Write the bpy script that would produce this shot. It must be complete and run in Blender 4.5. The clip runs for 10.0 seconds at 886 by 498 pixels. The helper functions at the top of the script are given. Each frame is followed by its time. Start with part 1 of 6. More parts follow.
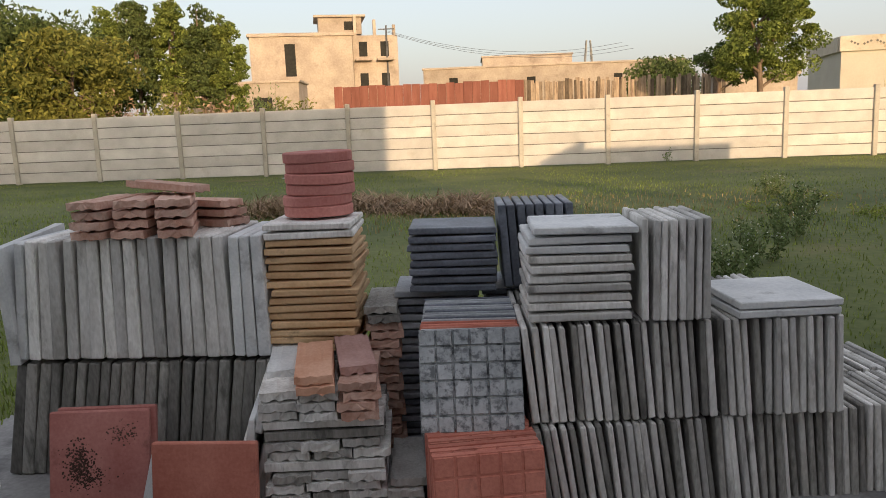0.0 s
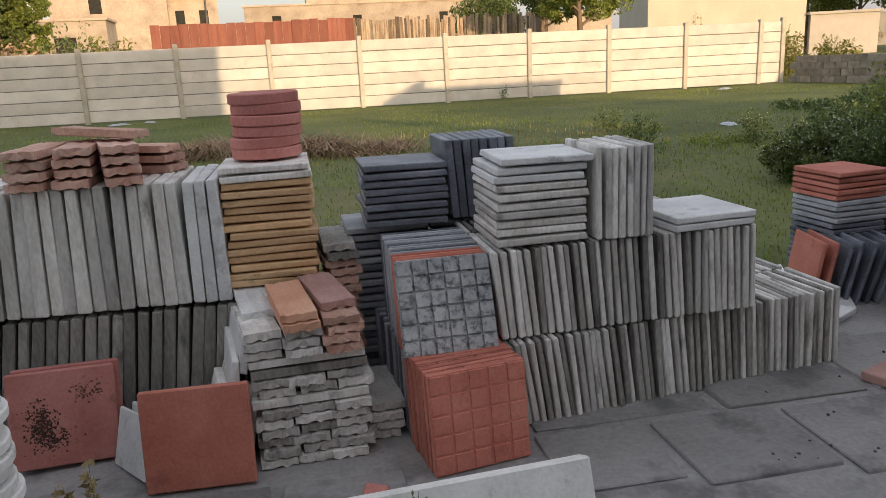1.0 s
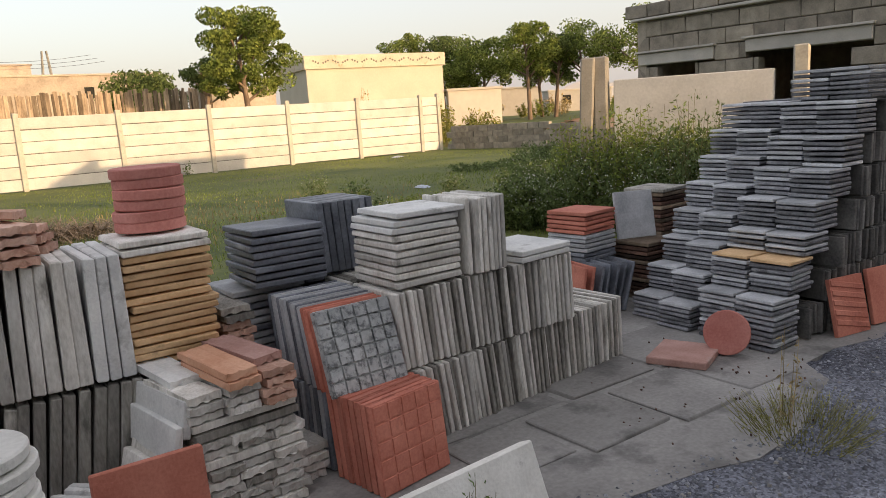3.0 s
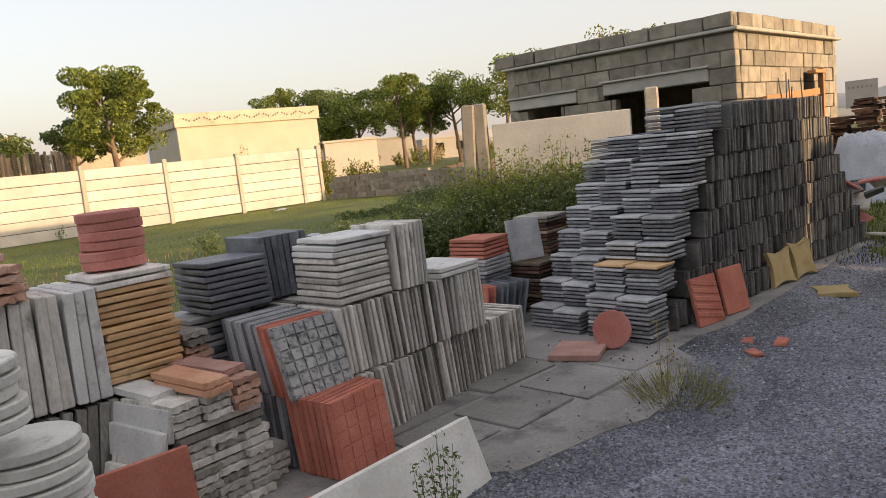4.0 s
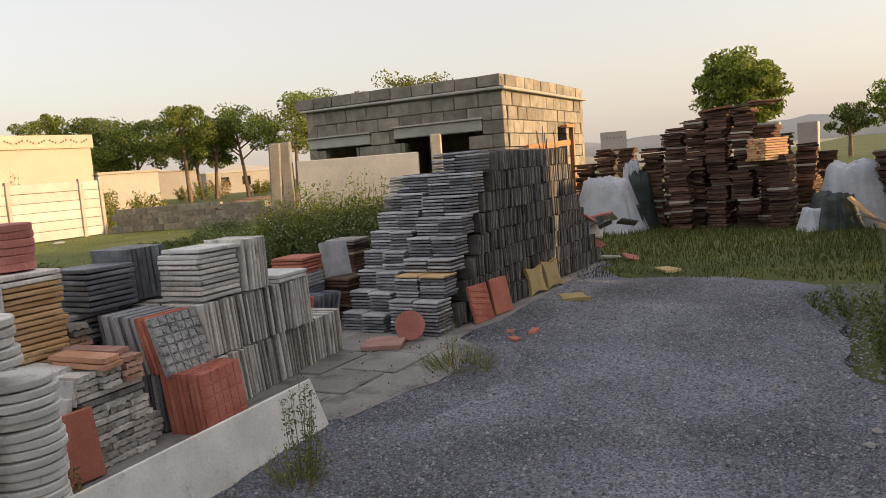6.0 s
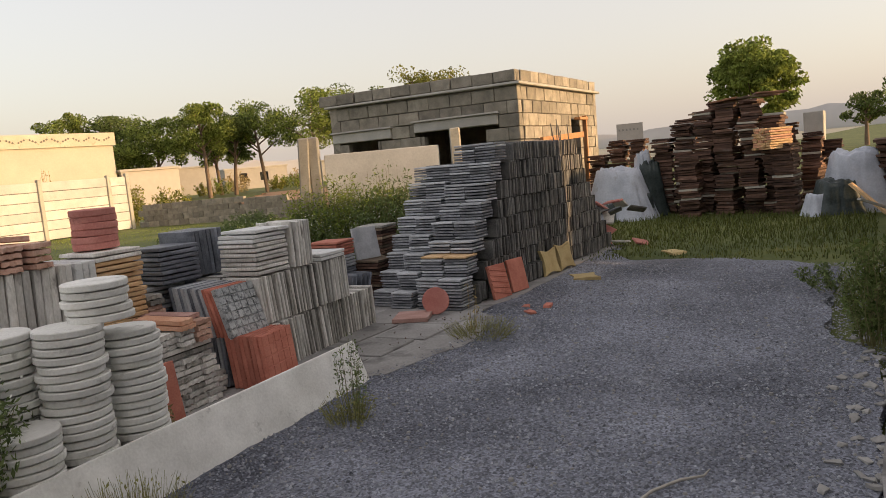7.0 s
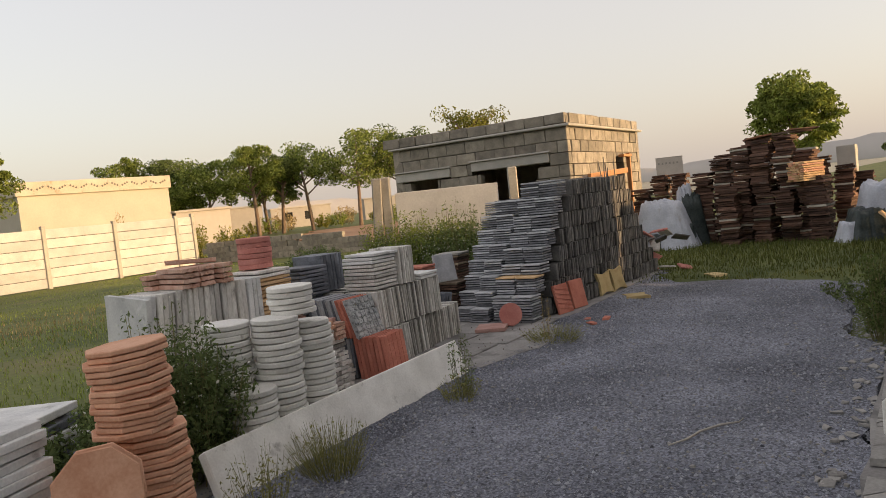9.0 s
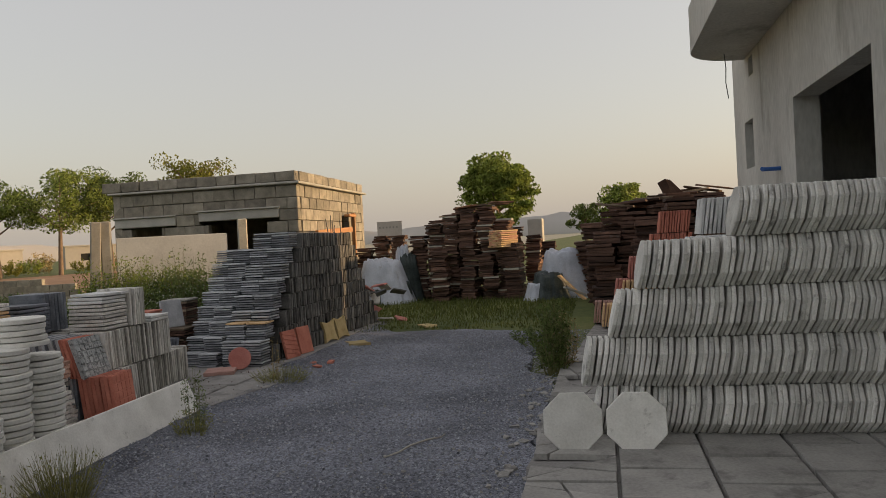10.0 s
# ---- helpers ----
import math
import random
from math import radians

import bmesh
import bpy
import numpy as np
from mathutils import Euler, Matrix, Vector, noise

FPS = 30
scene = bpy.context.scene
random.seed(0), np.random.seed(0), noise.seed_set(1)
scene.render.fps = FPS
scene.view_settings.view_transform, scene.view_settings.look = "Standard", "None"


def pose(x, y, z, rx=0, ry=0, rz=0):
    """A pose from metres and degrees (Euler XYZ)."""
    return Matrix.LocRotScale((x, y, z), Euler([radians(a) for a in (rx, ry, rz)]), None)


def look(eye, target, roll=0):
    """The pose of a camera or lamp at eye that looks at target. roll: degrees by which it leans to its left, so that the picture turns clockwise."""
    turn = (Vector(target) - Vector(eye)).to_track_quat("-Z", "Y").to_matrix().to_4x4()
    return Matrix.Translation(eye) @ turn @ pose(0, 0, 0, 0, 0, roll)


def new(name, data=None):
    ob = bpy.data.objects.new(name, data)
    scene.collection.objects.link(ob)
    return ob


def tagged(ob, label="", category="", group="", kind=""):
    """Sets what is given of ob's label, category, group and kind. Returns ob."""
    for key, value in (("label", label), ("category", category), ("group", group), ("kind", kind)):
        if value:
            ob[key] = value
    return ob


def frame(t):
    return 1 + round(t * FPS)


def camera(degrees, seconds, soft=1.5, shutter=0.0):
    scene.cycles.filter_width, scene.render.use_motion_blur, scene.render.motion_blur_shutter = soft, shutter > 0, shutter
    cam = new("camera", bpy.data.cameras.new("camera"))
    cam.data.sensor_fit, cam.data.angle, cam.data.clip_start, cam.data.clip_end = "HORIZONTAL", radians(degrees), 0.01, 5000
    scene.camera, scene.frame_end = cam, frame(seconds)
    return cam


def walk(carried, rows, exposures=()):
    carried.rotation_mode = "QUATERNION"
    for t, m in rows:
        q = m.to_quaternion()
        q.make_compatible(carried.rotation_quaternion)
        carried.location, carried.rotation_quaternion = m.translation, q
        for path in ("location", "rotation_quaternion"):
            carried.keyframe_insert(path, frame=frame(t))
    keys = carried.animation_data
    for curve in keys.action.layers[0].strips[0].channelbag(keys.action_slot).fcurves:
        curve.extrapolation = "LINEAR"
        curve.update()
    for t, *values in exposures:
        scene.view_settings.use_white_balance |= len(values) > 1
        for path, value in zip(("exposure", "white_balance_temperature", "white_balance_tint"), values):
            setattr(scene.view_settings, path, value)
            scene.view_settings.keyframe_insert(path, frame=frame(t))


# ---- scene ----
cam = camera(60.8, 10.0, soft=0.8)
PATH = [
    (0, (4.571, 2.083, 1.162), (4.482, 4.053, 0.829), -2.2),
    (0.5, (4.406, 2.075, 1.164), (4.64, 4.022, 0.772), -1.1),
    (1, (4.157, 1.991, 1.175), (4.494, 3.898, 0.674), -2.8),
    (1.5, (3.987, 2.019, 1.164), (4.374, 3.923, 0.693), -1.0),
    (2, (3.776, 2.032, 1.184), (4.287, 3.916, 0.75), -3.9),
    (2.5, (3.543, 2.003, 1.18), (4.527, 3.691, 0.753), -3.6),
    (3, (3.348, 1.945, 1.209), (4.483, 3.551, 0.845), -3.6),
    (3.2, (3.279, 1.878, 1.202), (4.501, 3.435, 0.916), -2.3),
    (4.3, (2.757, 1.621, 1.179), (4.209, 2.965, 0.891), -6.5),
    (4.5, (2.681, 1.571, 1.194), (4.181, 2.857, 0.885), -5.3),
    (5, (2.442, 1.45, 1.19), (3.986, 2.705, 0.988), -2.6),
    (5.5, (2.227, 1.284, 1.193), (3.86, 2.408, 0.926), -2.6),
    (5.7, (2.127, 1.247, 1.189), (3.832, 2.266, 0.954), -3.1),
    (6.8, (1.533, 1.018, 1.173), (3.287, 1.959, 0.98), -5.5),
    (7, (1.441, 0.963, 1.162), (3.155, 1.969, 0.934), -5.1),
    (7.5, (1.152, 0.87, 1.175), (2.802, 1.989, 1.017), -8.1),
    (8, (0.845, 0.844, 1.197), (2.515, 1.93, 1.018), -7.7),
    (8.5, (0.571, 0.742, 1.16), (2.171, 1.932, 1.004), -6.6),
    (9, (0.334, 0.685, 1.182), (2.006, 1.775, 1.06), -6.0),
    (9.5, (0.053, 0.711, 1.156), (1.911, 1.44, 1.014), -5.5),
    (9.6, (0.0, 0.702, 1.152), (1.894, 1.34, 1.075), -5.1),
    (9.7, (-0.052, 0.677, 1.148), (1.867, 1.24, 1.104), -4.6),
    (9.8, (-0.101, 0.64, 1.142), (1.841, 1.119, 1.151), -4.1),
    (9.9, (-0.149, 0.596, 1.132), (1.802, 1.034, 1.135), -3.6),
    (10, (-0.197, 0.547, 1.123), (1.759, 0.962, 1.098), -3.1),
]
walk(cam, [(t, look(eye, target, roll)) for t, eye, target, roll in PATH], exposures=[(0, 0.22, 6150, 12), (1.5, 0.44, 6200, 12), (3, 0.5, 6480, 13), (5.5, 0.46, 6800, 14), (8.5, 0.34, 6950, 14), (9.5, 0.27, 6950, 14), (10, -0.05, 6850, 11)])

# ---- light ----
SUN_AZ = Vector((0.318, -0.948, 0.0)).normalized()
SUN_EL = radians(7.8)
world = bpy.data.worlds.new("sky")
scene.world = world
world.use_nodes = True
wn = world.node_tree.nodes
wn.clear()
w_out = wn.new("ShaderNodeOutputWorld")
w_bg = wn.new("ShaderNodeBackground")
w_sky = wn.new("ShaderNodeTexSky")
w_sky.sky_type = "NISHITA"
w_sky.sun_disc = False
w_sky.sun_elevation = SUN_EL
w_sky.sun_rotation = math.atan2(SUN_AZ.x, SUN_AZ.y)
w_sky.air_density = 1.0
w_sky.dust_density = 4.0
w_sky.ozone_density = 1.5
w_bg.inputs["Strength"].default_value = 0.13
haze = wn.new("ShaderNodeMix")
haze.data_type = "RGBA"
haze.blend_type = "ADD"
haze.inputs["Factor"].default_value = 1.0
haze.inputs["B"].default_value = (3.35, 3.08, 2.87, 1)  # even evening haze over the whole sky
world.node_tree.links.new(w_sky.outputs[0], haze.inputs["A"])
world.node_tree.links.new(haze.outputs["Result"], w_bg.inputs["Color"])
world.node_tree.links.new(w_bg.outputs[0], w_out.inputs["Surface"])
sun_data = bpy.data.lights.new("sun", "SUN")
sun_data.energy = 3.8
sun_data.angle = radians(0.6)
sun_data.color = (1.0, 0.67, 0.35)
sun = new("sun", sun_data)
sun_dir = Vector((SUN_AZ.x * math.cos(SUN_EL), SUN_AZ.y * math.cos(SUN_EL), math.sin(SUN_EL)))
sun.matrix_basis = look(sun_dir * 60, (0, 0, 0))


# ---- materials ----
def make_material(name, dark, light, rough=0.85, coarse=3.0, fine=60.0, bump=0.25, jitter=0.25, stain=None, stain_scale=5.0,
                  stain_cover=0.5, metal=0.0, island=False, streak=(1, 1, 1), spec=0.3, cells=0.0, thin=0.0):
    """Two scales of noise between two base colours, a per-piece change of value, shaped stains and fine relief."""
    m = bpy.data.materials.new(name)
    m.use_nodes = True
    nt = m.node_tree
    nodes, link = nt.nodes, nt.links.new
    bsdf = nodes["Principled BSDF"]
    bsdf.inputs["Roughness"].default_value = rough
    bsdf.inputs["Metallic"].default_value = metal
    bsdf.inputs["Specular IOR Level"].default_value = spec
    geo = nodes.new("ShaderNodeNewGeometry")
    mapping = nodes.new("ShaderNodeMapping")
    mapping.inputs["Scale"].default_value = streak
    link(geo.outputs["Position"], mapping.inputs["Vector"])
    info = nodes.new("ShaderNodeObjectInfo")
    rnd = geo.outputs["Random Per Island"] if island else info.outputs["Random"]
    shift = nodes.new("ShaderNodeVectorMath")
    shift.operation = "ADD"
    scale = nodes.new("ShaderNodeVectorMath")
    scale.operation = "SCALE"
    scale.inputs[0].default_value = (7.3, 3.1, 5.7)
    link(rnd, scale.inputs["Scale"])
    link(mapping.outputs[0], shift.inputs[0])
    link(scale.outputs[0], shift.inputs[1])
    n1 = nodes.new("ShaderNodeTexNoise")
    n1.inputs["Scale"].default_value = coarse
    n1.inputs["Detail"].default_value = 5
    link(shift.outputs[0], n1.inputs["Vector"])
    n2 = nodes.new("ShaderNodeTexNoise")
    n2.inputs["Scale"].default_value = fine
    n2.inputs["Detail"].default_value = 3
    link(shift.outputs[0], n2.inputs["Vector"])
    mixed = nodes.new("ShaderNodeMath")
    mixed.operation = "MULTIPLY_ADD"
    link(n2.outputs["Fac"], mixed.inputs[0])
    mixed.inputs[1].default_value = 0.5
    link(n1.outputs["Fac"], mixed.inputs[2])
    ramp = nodes.new("ShaderNodeMapRange")
    ramp.inputs["From Min"].default_value = 0.5
    ramp.inputs["From Max"].default_value = 1.0
    link(mixed.outputs[0], ramp.inputs["Value"])
    col = nodes.new("ShaderNodeMix")
    col.data_type = "RGBA"
    col.inputs["A"].default_value = (*dark, 1)
    col.inputs["B"].default_value = (*light, 1)
    link(ramp.outputs[0], col.inputs["Factor"])
    out = col.outputs["Result"]
    if stain:
        n3 = nodes.new("ShaderNodeTexNoise")
        n3.inputs["Scale"].default_value = stain_scale
        n3.inputs["Detail"].default_value = 8
        n3.inputs["Roughness"].default_value = 0.65
        link(shift.outputs[0], n3.inputs["Vector"])
        r3 = nodes.new("ShaderNodeMapRange")
        r3.inputs["From Min"].default_value = 0.72 - 0.35 * stain_cover
        r3.inputs["From Max"].default_value = 0.82 - 0.3 * stain_cover
        r3.inputs["To Max"].default_value = 0.75
        link(n3.outputs["Fac"], r3.inputs["Value"])
        smix = nodes.new("ShaderNodeMix")
        smix.data_type = "RGBA"
        link(r3.outputs[0], smix.inputs["Factor"])
        link(out, smix.inputs["A"])
        smix.inputs["B"].default_value = (*stain, 1)
        out = smix.outputs["Result"]
    if cells:
        vor = nodes.new("ShaderNodeTexVoronoi")
        vor.inputs["Scale"].default_value = cells
        link(geo.outputs["Position"], vor.inputs["Vector"])
        sep = nodes.new("ShaderNodeSeparateColor")
        link(vor.outputs["Color"], sep.inputs[0])
        cr = nodes.new("ShaderNodeMapRange")
        cr.inputs["To Min"].default_value = 0.45
        cr.inputs["To Max"].default_value = 1.6
        link(sep.outputs[0], cr.inputs["Value"])
        chsv = nodes.new("ShaderNodeHueSaturation")
        link(cr.outputs[0], chsv.inputs["Value"])
        link(out, chsv.inputs["Color"])
        out = chsv.outputs["Color"]
    if jitter:
        hsv = nodes.new("ShaderNodeHueSaturation")
        jr = nodes.new("ShaderNodeMapRange")
        jr.inputs["To Min"].default_value = 1 - jitter
        jr.inputs["To Max"].default_value = 1 + jitter
        link(rnd, jr.inputs["Value"])
        link(jr.outputs[0], hsv.inputs["Value"])
        link(out, hsv.inputs["Color"])
        out = hsv.outputs["Color"]
    link(out, bsdf.inputs["Base Color"])
    if thin:
        trans = nodes.new("ShaderNodeBsdfTranslucent")
        link(out, trans.inputs["Color"])
        both = nodes.new("ShaderNodeMixShader")
        both.inputs[0].default_value = thin
        link(bsdf.outputs[0], both.inputs[1])
        link(trans.outputs[0], both.inputs[2])
        link(both.outputs[0], nodes["Material Output"].inputs["Surface"])
    if bump:
        b = nodes.new("ShaderNodeBump")
        b.inputs["Strength"].default_value = bump
        b.inputs["Distance"].default_value = 0.01
        link(mixed.outputs[0], b.inputs["Height"])
        link(b.outputs[0], bsdf.inputs["Normal"])
    return m


M_CEMENT = make_material("cement_grey", (0.43, 0.415, 0.38), (0.80, 0.79, 0.76), coarse=9, fine=110, stain=(0.16, 0.15, 0.13), stain_scale=11, stain_cover=0.42, jitter=0.3, streak=(1, 1, 0.35), bump=0.45)
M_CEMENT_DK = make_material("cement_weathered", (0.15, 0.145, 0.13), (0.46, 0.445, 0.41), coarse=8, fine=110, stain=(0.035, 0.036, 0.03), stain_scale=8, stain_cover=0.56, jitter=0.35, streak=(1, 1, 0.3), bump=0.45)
M_CEMENT_PALE = make_material("cement_pale", (0.55, 0.565, 0.57), (0.80, 0.81, 0.80), coarse=7, fine=90, stain=(0.24, 0.24, 0.235), stain_scale=6, stain_cover=0.38, jitter=0.1, bump=0.4)
M_SLATE = make_material("slate_grey_tile", (0.32, 0.34, 0.365), (0.58, 0.60, 0.63), coarse=8, fine=90, stain=(0.34, 0.35, 0.35), stain_scale=12, stain_cover=0.25, jitter=0.2, rough=0.7)
M_GRID = make_material("speckled_grey_tile", (0.28, 0.30, 0.31), (0.52, 0.54, 0.55), coarse=9, fine=90, stain=(0.05, 0.055, 0.06), stain_scale=40, stain_cover=0.66, jitter=0.1, bump=0.5)
M_BLACK = make_material("charcoal_tile", (0.07, 0.08, 0.10), (0.22, 0.24, 0.28), coarse=8, fine=90, stain=(0.26, 0.27, 0.29), stain_scale=10, stain_cover=0.3, jitter=0.3, rough=0.5, spec=0.5)
M_DARKTILE = make_material("dark_grey_tile", (0.10, 0.105, 0.12), (0.34, 0.35, 0.38), coarse=9, fine=90, stain=(0.025, 0.026, 0.03), stain_scale=9, stain_cover=0.45, jitter=0.45, rough=0.7)
M_DARKTILE_J = make_material("dark_grey_tile_joined", (0.075, 0.076, 0.075), (0.23, 0.225, 0.215), coarse=7, fine=80, stain=(0.03, 0.03, 0.032), stain_scale=3, stain_cover=0.45, jitter=0.55, rough=0.8, island=True)
M_DARKSIDE = make_material("dark_grey_tile_edge", (0.075, 0.076, 0.075), (0.23, 0.225, 0.215), coarse=7, fine=80, stain=(0.025, 0.025, 0.025), stain_scale=4, stain_cover=0.45, jitter=0.5, rough=0.8)
M_OCHRE = make_material("ochre_tile", (0.55, 0.35, 0.18), (0.78, 0.55, 0.32), coarse=9, fine=90, jitter=0.16, stain=(0.25, 0.16, 0.09), stain_scale=9, stain_cover=0.3)
M_RED = make_material("red_cement_tile", (0.46, 0.15, 0.105), (0.64, 0.26, 0.19), coarse=8, fine=100, jitter=0.12, stain=(0.28, 0.10, 0.075), stain_scale=7, stain_cover=0.42)
M_REDDK = make_material("dull_red_tile", (0.43, 0.155, 0.13), (0.60, 0.27, 0.23), coarse=8, fine=100, jitter=0.14, stain=(0.19, 0.07, 0.06), stain_scale=7, stain_cover=0.35)
M_DUSTPINK = make_material("dusty_red_tile", (0.36, 0.20, 0.17), (0.52, 0.33, 0.29), coarse=8, fine=100, jitter=0, stain=(0.48, 0.41, 0.37), stain_scale=6, stain_cover=0.45)
M_TERRA = make_material("terracotta", (0.62, 0.31, 0.19), (0.80, 0.48, 0.33), coarse=9, fine=90, jitter=0.12, stain=(0.58, 0.39, 0.29), stain_scale=8, stain_cover=0.3)
M_BRICKY = make_material("split_face_red", (0.46, 0.25, 0.18), (0.68, 0.48, 0.39), coarse=14, fine=90, jitter=0.2, stain=(0.45, 0.35, 0.28), stain_scale=14, stain_cover=0.4, bump=0.5)
M_BROWN = make_material("brown_roof_tile", (0.05, 0.028, 0.022), (0.19, 0.112, 0.082), coarse=5, fine=60, jitter=0.6, stain=(0.17, 0.15, 0.135), stain_scale=4, stain_cover=0.38)
M_BROWN_DK = make_material("dark_brown_board", (0.05, 0.03, 0.024), (0.14, 0.08, 0.06), coarse=5, fine=60, jitter=0.5)
M_YELLOW = make_material("yellow_paver", (0.46, 0.34, 0.15), (0.62, 0.50, 0.27), coarse=9, fine=90, jitter=0.1, stain=(0.3, 0.22, 0.1), stain_scale=8, stain_cover=0.3)
M_WHITE = make_material("white_cement", (0.64, 0.635, 0.60), (0.86, 0.855, 0.82), coarse=6, fine=90, jitter=0.12, stain=(0.30, 0.29, 0.26), stain_scale=9, stain_cover=0.34, bump=0.4)
M_PRECAST = make_material("precast_panel", (0.45, 0.44, 0.42), (0.62, 0.605, 0.575), coarse=2.0, fine=40, jitter=0.1, stain=(0.42, 0.395, 0.35), stain_scale=1.6, stain_cover=0.35)
M_POST = make_material("precast_post", (0.34, 0.32, 0.28), (0.52, 0.49, 0.42), coarse=3, fine=40, jitter=0.1, stain=(0.25, 0.23, 0.2), stain_scale=3, stain_cover=0.4)
M_BLOCK = make_material("cinder_block", (0.185, 0.170, 0.145), (0.36, 0.325, 0.27), coarse=6, fine=70, jitter=0.24, stain=(0.16, 0.15, 0.13), stain_scale=4, stain_cover=0.4, bump=0.6)
M_LINTEL = make_material("lintel_concrete", (0.38, 0.37, 0.34), (0.52, 0.50, 0.46), coarse=4, fine=60, jitter=0.08, stain=(0.28, 0.27, 0.25), stain_scale=4, stain_cover=0.3)
# Darker post concrete, with the shade on the left posts in its colour.
M_POST_SHADED = make_material("shaded_post_concrete", (0.23, 0.22, 0.20), (0.36, 0.345, 0.315), coarse=4, fine=60, jitter=0.08, stain=(0.2, 0.19, 0.17), stain_scale=4, stain_cover=0.4)
M_MORTAR = make_material("mortar", (0.13, 0.12, 0.105), (0.21, 0.195, 0.17), coarse=6, fine=80, jitter=0)
M_PLASTER = make_material("grey_plaster", (0.40, 0.395, 0.375), (0.66, 0.65, 0.615), coarse=1.1, fine=30, jitter=0, stain=(0.24, 0.225, 0.20), stain_scale=1.3, stain_cover=0.5, streak=(1, 1, 0.3))
M_CREAM = make_material("cream_paint", (0.46, 0.43, 0.355), (0.55, 0.52, 0.435), coarse=0.5, fine=10, jitter=0, stain=(0.42, 0.38, 0.30), stain_scale=0.9, stain_cover=0.2)
M_CREAM2 = make_material("stained_cream_band", (0.46, 0.41, 0.32), (0.60, 0.55, 0.45), coarse=0.8, fine=10, jitter=0, stain=(0.34, 0.24, 0.15), stain_scale=1.4, stain_cover=0.4)
M_FARBRICK = make_material("far_brick", (0.32, 0.265, 0.215), (0.50, 0.43, 0.355), coarse=0.6, fine=6, jitter=0.1, stain=(0.24, 0.19, 0.155), stain_scale=0.5, stain_cover=0.45)
M_REDFENCE = make_material("red_sheet", (0.19, 0.07, 0.052), (0.28, 0.115, 0.085), coarse=1, fine=9, jitter=0.2, streak=(4, 4, 0.5))
M_WOODFENCE = make_material("old_board", (0.14, 0.10, 0.07), (0.38, 0.30, 0.22), coarse=2, fine=12, jitter=0.6, streak=(4, 4, 0.6))
M_TIMBER = make_material("raw_timber", (0.36, 0.17, 0.08), (0.52, 0.28, 0.14), coarse=6, fine=60, jitter=0.15, streak=(6, 6, 1))
M_DARK = make_material("dark_inside", (0.02, 0.02, 0.02), (0.035, 0.035, 0.03), jitter=0)
M_METAL = make_material("grey_steel", (0.10, 0.10, 0.10), (0.2, 0.2, 0.2), rough=0.5, jitter=0.1, metal=0.6)
M_BLUE = make_material("blue_plastic", (0.03, 0.10, 0.34), (0.05, 0.15, 0.45), rough=0.4, jitter=0, bump=0)
M_TARP = make_material("pale_sacking", (0.40, 0.44, 0.51), (0.58, 0.62, 0.70), coarse=5, fine=40, jitter=0, rough=0.6, stain=(0.3, 0.3, 0.31), stain_scale=3, stain_cover=0.3)
M_TARPDK = make_material("dark_plastic_sheet", (0.02, 0.03, 0.03), (0.07, 0.09, 0.09), coarse=6, fine=40, jitter=0, rough=0.4)
M_GRAVEL = make_material("grey_gravel", (0.05, 0.055, 0.073), (0.275, 0.294, 0.35), coarse=0.9, fine=130, jitter=0, bump=1.0, stain=(0.22, 0.232, 0.255), stain_scale=0.8, stain_cover=0.36, cells=95)
M_STONE = make_material("gravel_stone", (0.068, 0.074, 0.092), (0.41, 0.43, 0.475), coarse=9, fine=70, jitter=0.35, island=True)
M_CONC = make_material("worn_concrete", (0.20, 0.195, 0.19), (0.36, 0.355, 0.345), coarse=2.2, fine=60, jitter=0.12, stain=(0.11, 0.108, 0.108), stain_scale=3.2, stain_cover=0.6, bump=0.4)
M_PAVE = make_material("pale_paving", (0.24, 0.235, 0.225), (0.43, 0.42, 0.40), coarse=3, fine=60, jitter=0.15, stain=(0.15, 0.145, 0.14), stain_scale=4, stain_cover=0.45, bump=0.4)
M_SOIL = make_material("soil_and_turf", (0.055, 0.08, 0.02), (0.16, 0.18, 0.055), coarse=0.5, fine=14, jitter=0, bump=0.6, stain=(0.21, 0.17, 0.085), stain_scale=0.35, stain_cover=0.3)
M_DIRT = make_material("bare_field", (0.30, 0.17, 0.10), (0.42, 0.26, 0.16), coarse=0.3, fine=3, jitter=0, stain=(0.2, 0.17, 0.07), stain_scale=0.15, stain_cover=0.3)
M_GRASS = make_material("grass_blade", (0.10, 0.155, 0.026), (0.33, 0.38, 0.09), coarse=0.35, fine=3, jitter=0.45, island=True, bump=0, thin=0.4)
M_RANK = make_material("rank_grass_blade", (0.05, 0.075, 0.018), (0.17, 0.185, 0.055), coarse=0.8, fine=5, jitter=0.45, island=True, bump=0, thin=0.3)
M_GRASSDRY = make_material("dry_grass", (0.25, 0.19, 0.08), (0.42, 0.33, 0.17), coarse=1, fine=9, jitter=0.35, island=True, bump=0)
M_STRAW = make_material("straw", (0.24, 0.16, 0.10), (0.42, 0.31, 0.21), coarse=3, fine=30, jitter=0.35, island=True, bump=0)
M_TUFT = make_material("tuft_blade", (0.17, 0.18, 0.05), (0.40, 0.38, 0.15), coarse=2, fine=9, jitter=0.4, island=True, bump=0, thin=0.3)
M_WEED = make_material("weed_leaf", (0.07, 0.105, 0.035), (0.21, 0.27, 0.105), coarse=2, fine=20, jitter=0.5, island=True, bump=0, thin=0.4)
M_WEEDSTEM = make_material("weed_stem", (0.13, 0.13, 0.05), (0.24, 0.22, 0.10), coarse=5, fine=40, jitter=0.2, island=True, bump=0)
